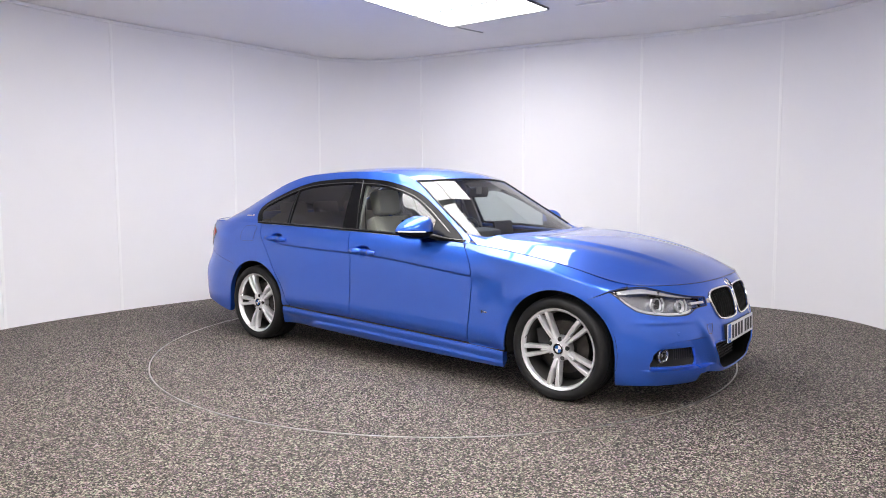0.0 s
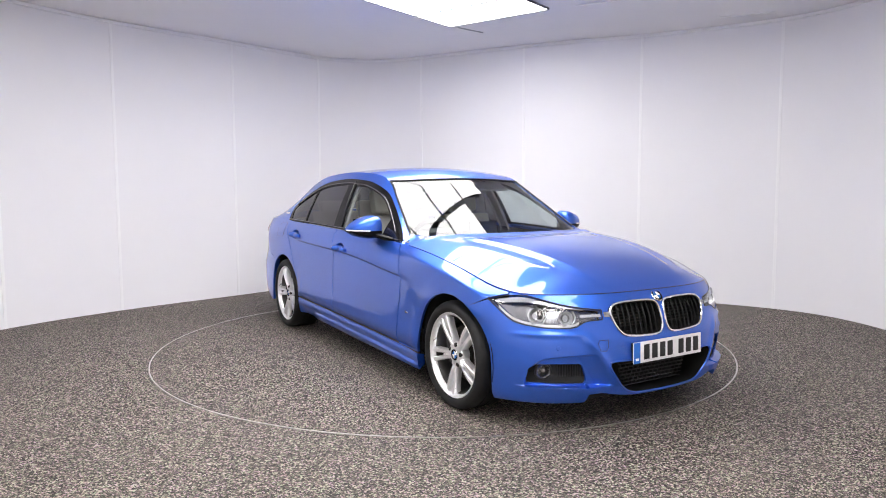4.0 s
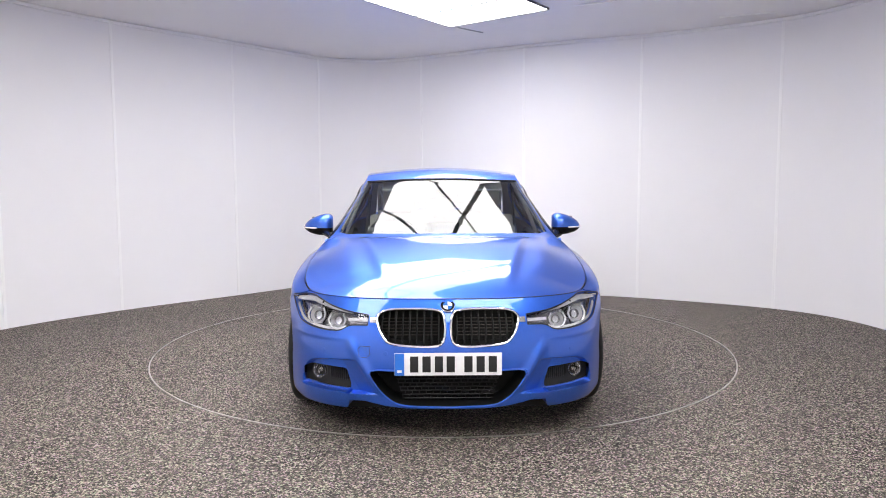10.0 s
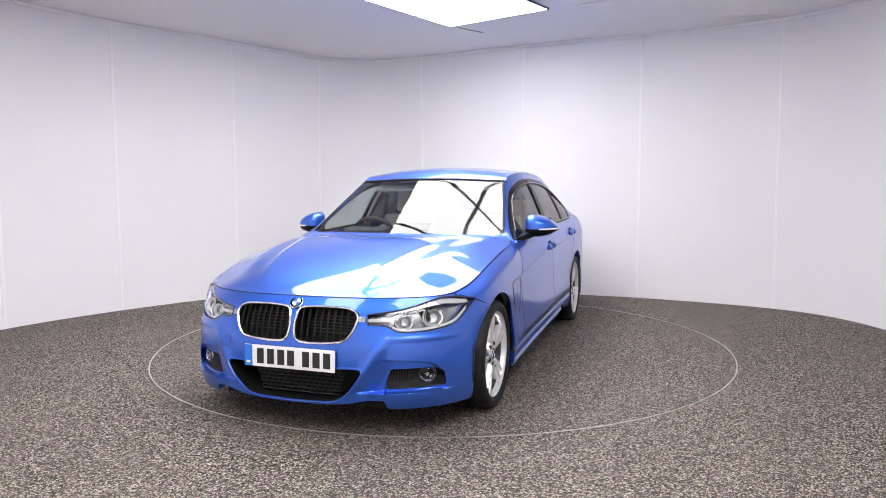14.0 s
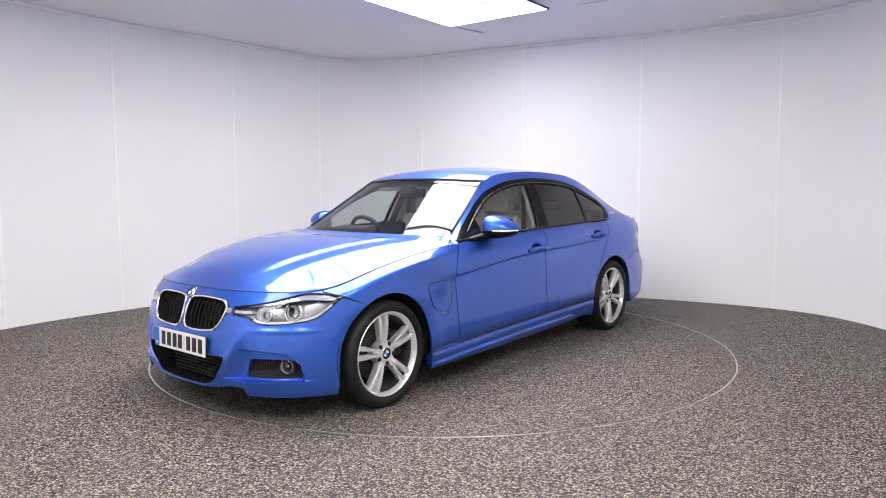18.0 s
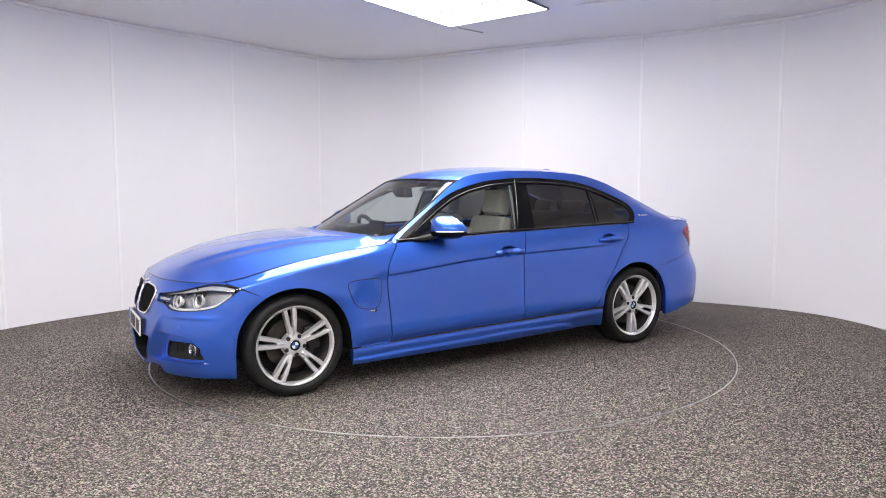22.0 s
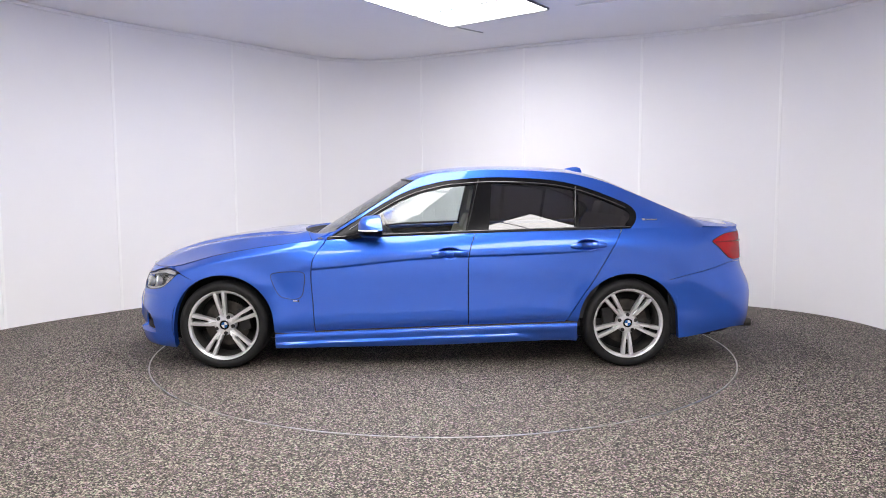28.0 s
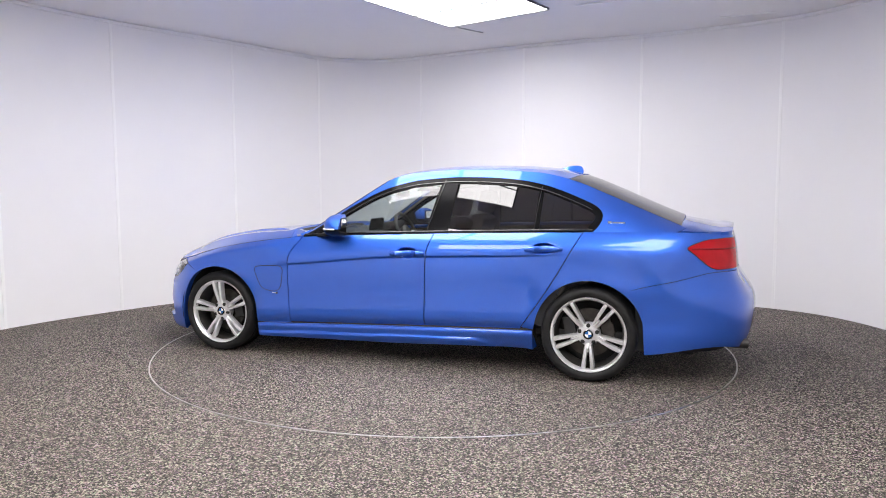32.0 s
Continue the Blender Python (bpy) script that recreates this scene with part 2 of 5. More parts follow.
def build_room():
    far = [(p + -n * 0.2) for p, n in zip(OUTLINE, INWARD)]
    ring = 2.236
    bm = bmesh.new()
    outer = [bm.verts.new((*q, 0)) for q in far]
    inner = [bm.verts.new((math.cos(k * math.tau / 160) * ring, math.sin(k * math.tau / 160) * ring, 0)) for k in range(160)]
    edges = [bm.edges.new((r[i], r[(i + 1) % len(r)])) for r in (outer, inner) for i in range(len(r))]
    bmesh.ops.triangle_fill(bm, edges=edges, use_beauty=True)
    for f in bm.faces:
        if f.normal.z < 0:
            f.normal_flip()
    lower = bmesh.ops.extrude_face_region(bm, geom=bm.faces[:])["geom"]
    for v in [g for g in lower if isinstance(g, bmesh.types.BMVert)]:
        v.co.z = -0.1
    bmesh.ops.recalc_face_normals(bm, faces=bm.faces)
    tagged(part("floor", bm, FLOOR, None, kind="structure"), "grey-brown speckled stone carpet floor of the studio")
    tagged(part("ceiling", slab([tuple(q) for q in far], 0.12), CEILING, None, kind="structure"), "smooth off-white painted plasterboard studio ceiling").location.z = ROOM_HEIGHT
    seams = [nearest(*q) for q in ((-4.5, -1.0), (-3.93, 0.56), (-3.34, 1.48), (-2.43, 2.49), (-1.56, 3.44), (-0.26, 3.45), (0.95, 2.78), (2.19, 2.235), (3.42, 1.46), (3.9, 0.1), (4.0, -1.0))]
    cuts = seams + [240 + k * 16 for k in range(1, 10)] + [len(OUTLINE)]
    wall = tagged(empty("wall"), "white curved studio wall of tall smooth panels", "wall", kind="structure")
    for a, b in zip(cuts, cuts[1:]):
        part("panel", band(a, b, 0.0, ROOM_HEIGHT, -0.1, 0.0), WALL, wall)
    for a in cuts[:-1]:
        i = a % len(OUTLINE)
        n, p = INWARD[i], OUTLINE[i]
        turn = math.atan2(n[1], n[0])
        part("cover_strip", moved(box(0.010, 0.030, ROOM_HEIGHT - 0.036, (0, 0, ROOM_HEIGHT / 2 - 0.017), 0.0045), Matrix.Translation((p[0], p[1], 0)) @ Matrix.Rotation(turn, 4, "Z")), STRIP, wall)
    tagged(part("trim", band(0, len(OUTLINE), ROOM_HEIGHT - 0.034, ROOM_HEIGHT - 0.004, 0.001, 0.022), STRIP, None, kind="structure"), "thin white cove strip between wall and ceiling")


# The lit ceiling: a wide and a narrow run of panels, laid askew.
LIGHT_SIDE, LIGHT_ALONG = Vector((0.80, -0.60, 0)), Vector((-0.60, -0.80, 0))
LIGHT_CORNER = Vector((0.08, 1.76, 0))
PITCH = 0.572


def light_panel(width, m):
    lamp = tagged(empty("ceiling_light"), "flat white glowing ceiling light panel in a grey frame", "ceiling light", "ceiling light panels")
    part("diffuser", box(width - 0.024, PITCH - 0.024, 0.006, (0, 0, -0.012)), PANEL_LIGHT, lamp)
    for y in (PITCH / 2 - 0.0065, 0.0065 - PITCH / 2):
        part("frame", box(width, 0.0128, 0.02, (0, y, -0.008)), BAR, lamp)
    for x in (width / 2 - 0.0065, 0.0065 - width / 2):
        part("frame", box(0.0128, PITCH - 0.026, 0.02, (x, 0, -0.008)), BAR, lamp)
    lamp.matrix_basis = m
    return lamp


def build_lights():
    turn = Matrix(((LIGHT_SIDE.x, -LIGHT_ALONG.x, 0, 0), (LIGHT_SIDE.y, -LIGHT_ALONG.y, 0, 0), (0, 0, 1, 0), (0, 0, 0, 1)))
    for side, width, start, count in ((0.0, 1.16, 0, 6), (1.19, 0.66, 1, 5)):
        first = None
        for k in range(start, start + count):
            at = LIGHT_CORNER + LIGHT_SIDE * (side + width / 2) + LIGHT_ALONG * (PITCH * (k + 0.5))
            m = Matrix.Translation((at.x, at.y, ROOM_HEIGHT - 0.004)) @ turn
            if first is None:
                first = light_panel(width, m)
            else:
                copy_thing(first, m)
    at = LIGHT_CORNER + LIGHT_SIDE * 1.175 + LIGHT_ALONG * PITCH * 3.5
    bar = tagged(part("ceiling_bar", box(0.026, PITCH * 5, 0.03, (0, 0, -0.015), 0.004), BAR, None), "dark grey metal bar between two ceiling light runs", "ceiling bar")
    bar.matrix_basis = Matrix.Translation((at.x, at.y, ROOM_HEIGHT)) @ turn
    for (x0, y0), (x1, y1) in (((0.17, 1.86), (0.44, 2.10)), ((2.76, 1.44), (3.23, 1.25)), ((1.24, 0.99), (1.57, 0.81))):
        d = Vector((x1 - x0, y1 - y0, 0))
        if x0 < 1:
            slot = tagged(part("ceiling_slot", box(d.length, 0.014, 0.006, (0, 0, -0.002), 0.002), BAR, None), "narrow dark grey slot in the ceiling", "ceiling slot")
        else:
            slot = tagged(part("ceiling_strip", box(d.length, 0.030, 0.012, (0, 0, -0.005), 0.004), STRIP, None), "narrow white cover strip on the ceiling", "ceiling strip", "ceiling strips")
        slot.matrix_basis = Matrix.Translation(((x0 + x1) / 2, (y0 + y1) / 2, ROOM_HEIGHT)) @ Matrix.Rotation(math.atan2(d.y, d.x), 4, "Z")
    # unseen fill runs, added over the camera's side to brighten walls, floor and car
    for cx, cy, ks in ((-2.3, -4.2, (0, 1, 2, 3, 4)), (0.55, -4.9, (0, 1, 2, 3, 4)), (0.9, -3.5, (1, 2, 3))):
        first = None
        for k in ks:
            at = Vector((cx, cy, 0)) + LIGHT_ALONG * (PITCH * (k - 2))
            m = Matrix.Translation((at.x, at.y, ROOM_HEIGHT - 0.004)) @ turn
            if first is None:
                first = light_panel(1.16, m)
            else:
                copy_thing(first, m)


def build_turntable():
    disc = tagged(empty("turntable"), "round speckled turntable flush with the floor", "turntable")
    part("deck", lathe([(0.0, -0.1), (2.224, -0.1), (2.224, 0.0), (0.0, 0.0)], 160, "z"), FLOOR, disc)
    part("rim", lathe([(2.226, -0.08), (2.234, -0.08), (2.234, 0.002), (2.226, 0.002), (2.226, -0.08)], 160, "z"), STEEL, disc, "thin brushed steel edge ring")
    return disc


build_room()
build_lights()
TURNTABLE = build_turntable()


# ---- the car's surfaces, in its own space: x forward, y to its left, z up, origin midway between the axles ----
HALF_PLAN = through_points([(2.185, 0), (2.172, 0.28), (2.115, 0.50), (2.0, 0.69), (1.84, 0.81), (1.62, 0.866), (1.40, 0.882), (1.0, 0.88), (0.6, 0.878),
                            (0, 0.882), (-0.6, 0.887), (-1.1, 0.893), (-1.45, 0.898), (-1.75, 0.893), (-2.0, 0.876), (-2.2, 0.822), (-2.345, 0.678), (-2.43, 0.38), (-2.465, 0)], 800)
pad = np.vstack([HALF_PLAN[40:0:-1] * [1, -1], HALF_PLAN, HALF_PLAN[-2:-42:-1] * [1, -1]])
bell = np.exp(-0.5 * (np.arange(-40, 41) / 9.0) ** 2)
HALF_PLAN = np.stack([np.convolve(pad[:, i], bell / bell.sum(), "valid") for i in (0, 1)], 1)
PLAN_D = np.gradient(HALF_PLAN, axis=0)
PLAN_N = np.stack([-PLAN_D[:, 1], PLAN_D[:, 0]], 1) * -1
PLAN_N /= np.linalg.norm(PLAN_N, axis=1, keepdims=True)
PLAN_S = np.linspace(0, 1, len(HALF_PLAN))


def s_of_x(x):
    return np.interp(-np.asarray(x, float), -HALF_PLAN[:, 0], PLAN_S)


def s_of_y(y):
    """Along the nose, from the centre out."""
    k = 260
    return np.interp(np.asarray(y, float), HALF_PLAN[:k, 1], PLAN_S[:k])


def step01(x):
    x = np.clip(x, 0, 1)
    return x * x * (3 - 2 * x)


crease_z = spl((2.2, 0.66), (1.0, 0.69), (0.8, 0.70), (0.0, 0.775), (-0.93, 0.81), (-1.6, 0.85), (-2.5, 0.87), soft=0.08)
shoulder_z = spl((2.1, 0.700), (1.95, 0.699), (1.82, 0.701), (1.72, 0.718), (1.62, 0.748), (1.5, 0.782), (1.3, 0.822), (1.0, 0.866), (0.72, 0.895), (0.0, 0.928), (-0.35, 0.94),
                 (-1.38, 0.966), (-1.9, 0.972), (-2.2, 0.962), (-2.5, 0.95), soft=0.07)
sill_top = spl((1.05, 0.252), (0.0, 0.29), (-1.05, 0.322))
sill_low = spl((1.05, 0.147), (0.0, 0.160), (-0.73, 0.184), (-1.05, 0.186))
plain_side = spl((0.10, 0.07), (0.14, 0.03), (0.17, 0.012), (0.22, 0.006), (0.33, 0.004), (0.40, 0.008), (0.5, 0.006), (0.6, 0.0), (1.2, 0.0), soft=0.012)
# sill and door foot, by height over the joint between them
sill_side = spl((-0.16, 0.07), (-0.135, 0.040), (-0.112, 0.022), (-0.085, 0.010), (-0.06, 0.002), (-0.03, -0.003), (-0.008, 0.003), (0.004, 0.012), (0.016, 0.003), (0.035, -0.008), (0.06, -0.0115), (0.10, -0.0105),
                (0.16, -0.006), (0.23, -0.0015), (0.31, 0.001), (0.42, 0.0), (0.9, 0.0), soft=0.006)
fog_lip = spl((0.36, 0.412), (0.48, 0.407), (0.57, 0.401), (0.66, 0.391), (0.70, 0.377), (0.73, 0.345), (0.755, 0.28), (0.9, 0.2))
front_in = spl((0.08, 0.16), (0.12, 0.06), (0.145, 0.022), (0.165, 0.012), (0.21, 0.006), (0.33, 0.0), (0.45, 0.008), (0.55, 0.03), (0.61, 0.05), (0.66, 0.075), (0.70, 0.10), (0.76, 0.15), soft=0.014)
rear_in = spl((0.15, 0.12), (0.22, 0.06), (0.27, 0.025), (0.36, 0.006), (0.47, 0.0), (0.53, 0.004), (0.58, 0.022), (0.64, 0.056), (0.72, 0.092), (0.80, 0.099), (0.90, 0.112), (1.0, 0.14), soft=0.016)


def wrap(s, z, recess=1.0):
    """The body's outer skin below the shoulder: s runs from the nose's centre along the left side to the tail's."""
    s, z = np.broadcast_arrays(np.asarray(s, float), np.asarray(z, float))
    px, py = np.interp(s, PLAN_S, HALF_PLAN[:, 0]), np.interp(s, PLAN_S, HALF_PLAN[:, 1])
    nx, ny = np.interp(s, PLAN_S, PLAN_N[:, 0]), np.interp(s, PLAN_S, PLAN_N[:, 1])
    zc, zs = crease_z(px), shoulder_z(px)
    tail = step01((-1.3 - px) / 0.4)
    up = np.clip((z - zc + 0.07 * tail) / (zs - zc + 0.07 * tail + 0.02), 0, 1.3)
    foot = step01((1.09 - np.abs(px)) / 0.12)
    # the front wing is flat-topped: a facet that falls outwards to a soft edge, upright below it
    wing = step01((px - 0.70) / 0.40)
    ramp = lambda v: np.log1p(np.exp(v / 0.14)) * 0.14
    side = foot * sill_side(z - sill_top(np.clip(px, -1.05, 1.05))) + (1 - foot) * plain_side(z) + (0.088 - 0.003 * tail) * up ** (2.1 + 0.3 * tail) * (1 - wing) + 0.074 * wing * ramp(1 - (zs - z) / 0.040)
    edge = sill_top(np.clip(px, -1.05, 1.05)) - 0.062 - 0.085 * step01((-0.60 - px) / 0.28) ** 1.5
    side = side - foot * 0.016 * step01((edge - z) / 0.022) + foot * 0.010 * step01((-0.55 - px) / 0.25) * step01((sill_top(np.clip(px, -1.05, 1.05)) - 0.045 - z) / 0.03)
    # crease through the handles: the skin steps in just below it and swells out again lower down
    below = np.clip((zc - z) / 0.22, 0, 1)
    side = side + 0.013 * step01((zc - z) / 0.014) * (1 - below) ** 2 * step01((0.95 - px) / 0.2) * step01((px + 1.35) / 0.7)
    # soft swell round the wheel arches
    for ax in (1.405, -1.405):
        r = np.hypot(px - ax, z - 0.31)
        side = side - (0.012 if ax > 0 else 0.006) * np.exp(-((r - 0.36) / 0.08) ** 2) * step01((0.8 - z) / 0.2)
    for hx, hz in ((-0.16, 0.803), (-1.115, 0.856)):
        side = side + 0.046 * np.exp(-(((px - hx) / 0.062) ** 2 + ((z - hz - 0.002) / 0.031) ** 2) ** 3)
    wf, wr = step01((px - 1.62) / 0.4), step01((-1.8 - px) / 0.55)
    # recess round the fog lamps: a crisp lip above, a ledge below, and a ridge from the grille's corner on its inner side
    ridge = 0.345 + 0.62 * (z - 0.264)
    dent = 0.030 * np.clip((py - ridge - 0.015) / 0.10, 0, 1) * step01((fog_lip(py) - z) / 0.010) * step01((0.757 - py) / 0.012) * step01((z - 0.238) / 0.007)
    dent = dent - 0.010 * step01((py - 0.40) / 0.06) * step01((0.79 - py) / 0.06) * step01((0.245 - z) / 0.007) * step01((z - 0.15) / 0.09)
    dent = dent - 0.011 * np.exp(-((py - ridge) / 0.030) ** 2) * step01((0.54 - z) / 0.1) * step01((z - 0.22) / 0.06)
    # a soft shelf under the lamps
    dent = dent - 0.0045 * np.exp(-((z - 0.505) / 0.013) ** 2) * step01((py - 0.44) / 0.22) * step01((0.84 - py) / 0.1)
    ins = wf * (front_in(z) + dent * recess) + wr * rear_in(z) * (0.76 + 0.45 * step01((0.72 - py) / 0.35)) + (1 - wf - wr) * side
    return np.stack([px - nx * ins, py - ny * ins, z], -1)


rail_y = spl((0.95, 0.775), (0.70, 0.734), (0.61, 0.714), (0.35, 0.648), (0.09, 0.584), (0.0, 0.582), (-0.3, 0.596), (-0.6, 0.600), (-1.0, 0.602), (-1.25, 0.617),
             (-1.5, 0.645), (-1.75, 0.665), (-2.0, 0.690), soft=0.018)
rail_z = spl((0.95, 0.775), (0.70, 0.918), (0.61, 0.975), (0.35, 1.140), (0.09, 1.305), (0.05, 1.325), (-0.02, 1.344), (-0.1, 1.357), (-0.5, 1.380), (-1.0, 1.358), (-1.25, 1.305),
             (-1.5, 1.205), (-1.75, 1.097), (-2.0, 0.99), soft=0.018)
roof_z = spl((1.05, 0.808), (0.6, 1.0817), (0.30, 1.2643), (0.24, 1.3010), (0.205, 1.323), (0.12, 1.362), (-0.018, 1.393), (-0.283, 1.419), (-0.548, 1.426), (-0.818, 1.421), (-1.083, 1.399),
             (-1.295, 1.350), (-1.513, 1.263), (-1.729, 1.167), (-1.892, 1.096), (-2.053, 1.034), soft=0.02)
hood_z = spl((2.08, 0.703), (2.03, 0.738), (1.93, 0.785), (1.77, 0.832), (1.5, 0.886), (1.26, 0.917), (1.0, 0.934), (0.80, 0.942), soft=0.05)
deck_z = spl((-1.85, 1.075), (-1.98, 1.045), (-2.1, 1.02), (-2.2, 1.003), (-2.28, 0.995), (-2.36, 0.988), soft=0.03)
SHOULDER = wrap(PLAN_S, shoulder_z(HALF_PLAN[:, 0]))


def shoulder_y(x):
    return np.interp(-np.asarray(x, float), -SHOULDER[:, 0], SHOULDER[:, 1])


def cabin(x, z):
    """The side of the cabin between shoulder and roof rail."""
    x, z = np.broadcast_arrays(np.asarray(x, float), np.asarray(z, float))
    ya, za, yb, zb = shoulder_y(x), shoulder_z(x), rail_y(x), rail_z(x)
    t = (z - za) / np.maximum(zb - za, 0.02)
    return np.stack([x, ya + (yb - ya) * t + 0.062 * t * (1 - t), z], -1)


def flank(x, z):
    return np.where((np.asarray(z) > shoulder_z(x))[..., None], cabin(x, z), wrap(s_of_x(x), z))


def top(x, b):
    """Windscreen, roof and rear window: b runs from rail to rail, -1 to 1."""
    x, b = np.broadcast_arrays(np.asarray(x, float), np.asarray(b, float))
    zr, zc = rail_z(x), roof_z(x)
    return np.stack([x, b * rail_y(x), zr + (zc - zr) * (1 - np.abs(b) ** 2.0)], -1)


bonnet_fold = spl((2.05, 0.36), (1.8, 0.493), (1.47, 0.576), (1.06, 0.638), (0.743, 0.687))


def hood(a, b):
    a, b = np.broadcast_arrays(np.asarray(a, float), np.asarray(b, float))
    corner_x = 1.80
    corner = shoulder_y(corner_x)
    k = 300
    tip = np.interp(np.abs(b) * corner, SHOULDER[:k, 1], SHOULDER[:k, 0])
    back = 0.945 - 0.15 * b * b
    x = back + (tip - back) * a
    y = b * (shoulder_y(np.minimum(x, corner_x)) - 0.002)
    xs = x + (SHOULDER[0, 0] - tip) * a ** 2
    w = np.abs(b) ** 3.2
    # behind the lamps the bonnet stays level out to a crease and falls away beyond it
    fold = bonnet_fold(x)
    kink = lambda d: 0.010 * np.log1p(np.exp(d / 0.010))
    facet = 0.15 * np.clip(np.abs(y) / fold, 0, 1) ** 2.2 + 0.85 * kink(np.abs(y) - fold) / kink(shoulder_y(np.minimum(x, corner_x)) - 0.002 - fold)
    back_part = step01((1.95 - x) / 0.30)
    w = w * (1 - back_part) + np.minimum(facet, 1.0) * back_part
    z = hood_z(xs) * (1 - w) + shoulder_z(x) * w
    # a raised middle field whose edges run from the grille back to the pillars
    ridge = 0.315 + 0.25 * (1 - a)
    fade = step01(a * 5) * step01((1 - a) * 3)
    z = z + (0.013 / (1 + np.exp((np.abs(y) - ridge) / 0.011)) + 0.005 * np.exp(-((np.abs(y) - ridge + 0.02) / 0.024) ** 2)) * fade
    z = z + 0.016 * (1 - np.clip(a / 0.10, 0, 1)) ** 2 * (1 - np.abs(b) ** 6)
    return np.stack([x, y, z], -1)


def deck(a, b):
    a, b = np.broadcast_arrays(np.asarray(a, float), np.asarray(b, float))
    k = 700
    end = np.interp(-np.abs(b) * 0.66, -SHOULDER[k:, 1], SHOULDER[k:, 0])
    front = -1.99 + 0.05 * b * b
    x = front + (end - front) * a
    y = b * (shoulder_y(np.maximum(x, -2.05)) * (1 - a ** 3) * 0.93 + 0.66 * a ** 3)
    w = np.abs(b) ** 3
    z = deck_z(x) * (1 - w) + (shoulder_z(x) + 0.006) * w + 0.008 * step01((a - 0.75) * 4)
    return np.stack([x, y, z], -1)


def with_normals(f, p, q, e=1e-3):
    """Places and outward normals of a surface function over a grid."""
    c = f(p, q)
    du, dv = f(p + e, q) - f(p - e, q), f(p, q + e) - f(p, q - e)
    n = np.cross(du, dv)
    n /= np.maximum(np.linalg.norm(n, axis=-1, keepdims=True), 1e-9)
    return c, n


def skin(f, grid, mirror=False, skirt=0.016, lift=0.0):
    """A panel of the surface f over a grid of its two coordinates; mirror puts it on the car's right side."""
    c, n = with_normals(f, grid[..., 0], grid[..., 1])
    mid = c.reshape(-1, 3).mean(0)
    out = np.array([mid[0] * 0.3 if abs(mid[0]) > 1.9 else 0, mid[1], 0.4 + (mid[2] - 0.6)])
    if (n * out).sum(-1).mean() < 0:
        n = -n
    c = c + n * lift
    if mirror:
        c, n = c * [1, -1, 1], n * [1, -1, 1]
    i, j = c.shape[0] // 2, c.shape[1] // 2
    a = np.cross(c[i + 1 if i + 1 < c.shape[0] else i, j] - c[i - 1, j], c[i, j + 1 if j + 1 < c.shape[1] else j] - c[i, j - 1])
    return sheet(c, n, skirt, flip=(a * n[i, j]).sum() < 0)


def field(x_front, x_back, z_low, z_high, n, m, low=0.0, high=1.0):
    """Grid of (x, z) between two upright edges x(z) and two level edges z(x)."""
    i, j = np.meshgrid(np.linspace(0, 1, n + 1), np.linspace(0, 1, m + 1), indexing="ij")
    ends = []
    for edge in (x_front, x_back):
        z = 0.3 + 0.5 * j
        for _ in range(12):
            z = z_low(edge(z)) + (z_high(edge(z)) - z_low(edge(z))) * j
        ends.append(edge(z))
    x = ends[0] * (1 - i) + ends[1] * i
    return np.stack([x, z_low(x) + (z_high(x) - z_low(x)) * j], -1)


def arc(cx, cz, r, a0, a1, n):
    a = np.radians(np.linspace(a0, a1, n + 1))
    return np.stack([cx + r * np.cos(a), cz + r * np.sin(a)], 1)


WHEEL_X, WHEEL_Z, ARCH_R = 1.405, 0.310, 0.350
GAP = 0.0034
OFFSET = Matrix.Translation((0.1275, -0.0079, 0))


# ---- the car ----
CAR = tagged(empty("car"), "blue metallic four-door saloon car on the turntable", "car")

belt = lambda x: shoulder_z(x) - 0.003
bumper_line = spl((-1.60, 0.592), (-1.632, 0.602), (-1.777, 0.641), (-1.943, 0.679), (-2.079, 0.713), (-2.117, 0.722), (-2.2, 0.730), (-2.5, 0.732))
door_front = spl((0.28, 0.772), (0.45, 0.782), (0.65, 0.795), (0.73, 0.790), (0.80, 0.762), (0.88, 0.700))
door_mid = spl((0.30, -0.290), (0.70, -0.290), (0.80, -0.298), (0.95, -0.343))
door_rear = spl((0.33, -0.965), (0.618, -1.158), (0.80, -1.265), (0.97, -1.362))


def shifted(f, d):
    return lambda v: f(v) + d


# upper outline of the side windows, from the mirror foot over the roof to the rear corner
WINDOW_TOP = line((60, (0.700, 0.898), (0.60, 0.962), (0.469, 1.045), (0.32, 1.138), (0.187, 1.210), (0.06, 1.258), (-0.05, 1.286), (-0.187, 1.310), (-0.49, 1.328),
                   (-0.85, 1.312), (-1.06, 1.276), (-1.20, 1.232)),
                  (24, (-1.20, 1.232), (-1.30, 1.192), (-1.42, 1.138), (-1.468, 1.095), (-1.475, 1.05), (-1.455, 1.005), (-1.42, 0.9655)))
window_top_z = spl(*[(float(x), float(z)) for x, z in WINDOW_TOP[:-14:4]])


def both(build):
    for mirror in (False, True):
        build(mirror)


def along_crease(x_front, x_back, z_low, n, m):
    """A door's grid with two of its rows laid along the crease."""
    i, f = np.meshgrid(np.linspace(0, 1, n + 1), np.linspace(0, 1, m + 1), indexing="ij")
    z = 0.3 + 0.6 * f
    for _ in range(14):
        x = x_front(z) * (1 - i) + x_back(z) * i
        lo, zc, hi = z_low(x), crease_z(x), belt(x)
        z = np.where(f < 0.6, lo + (zc - 0.014 - lo) * f / 0.6, np.where(f < 0.68, zc - 0.014 + 0.014 * (f - 0.6) / 0.08, zc + (hi - zc) * (f - 0.68) / 0.32))
    return np.stack([x, z], -1)


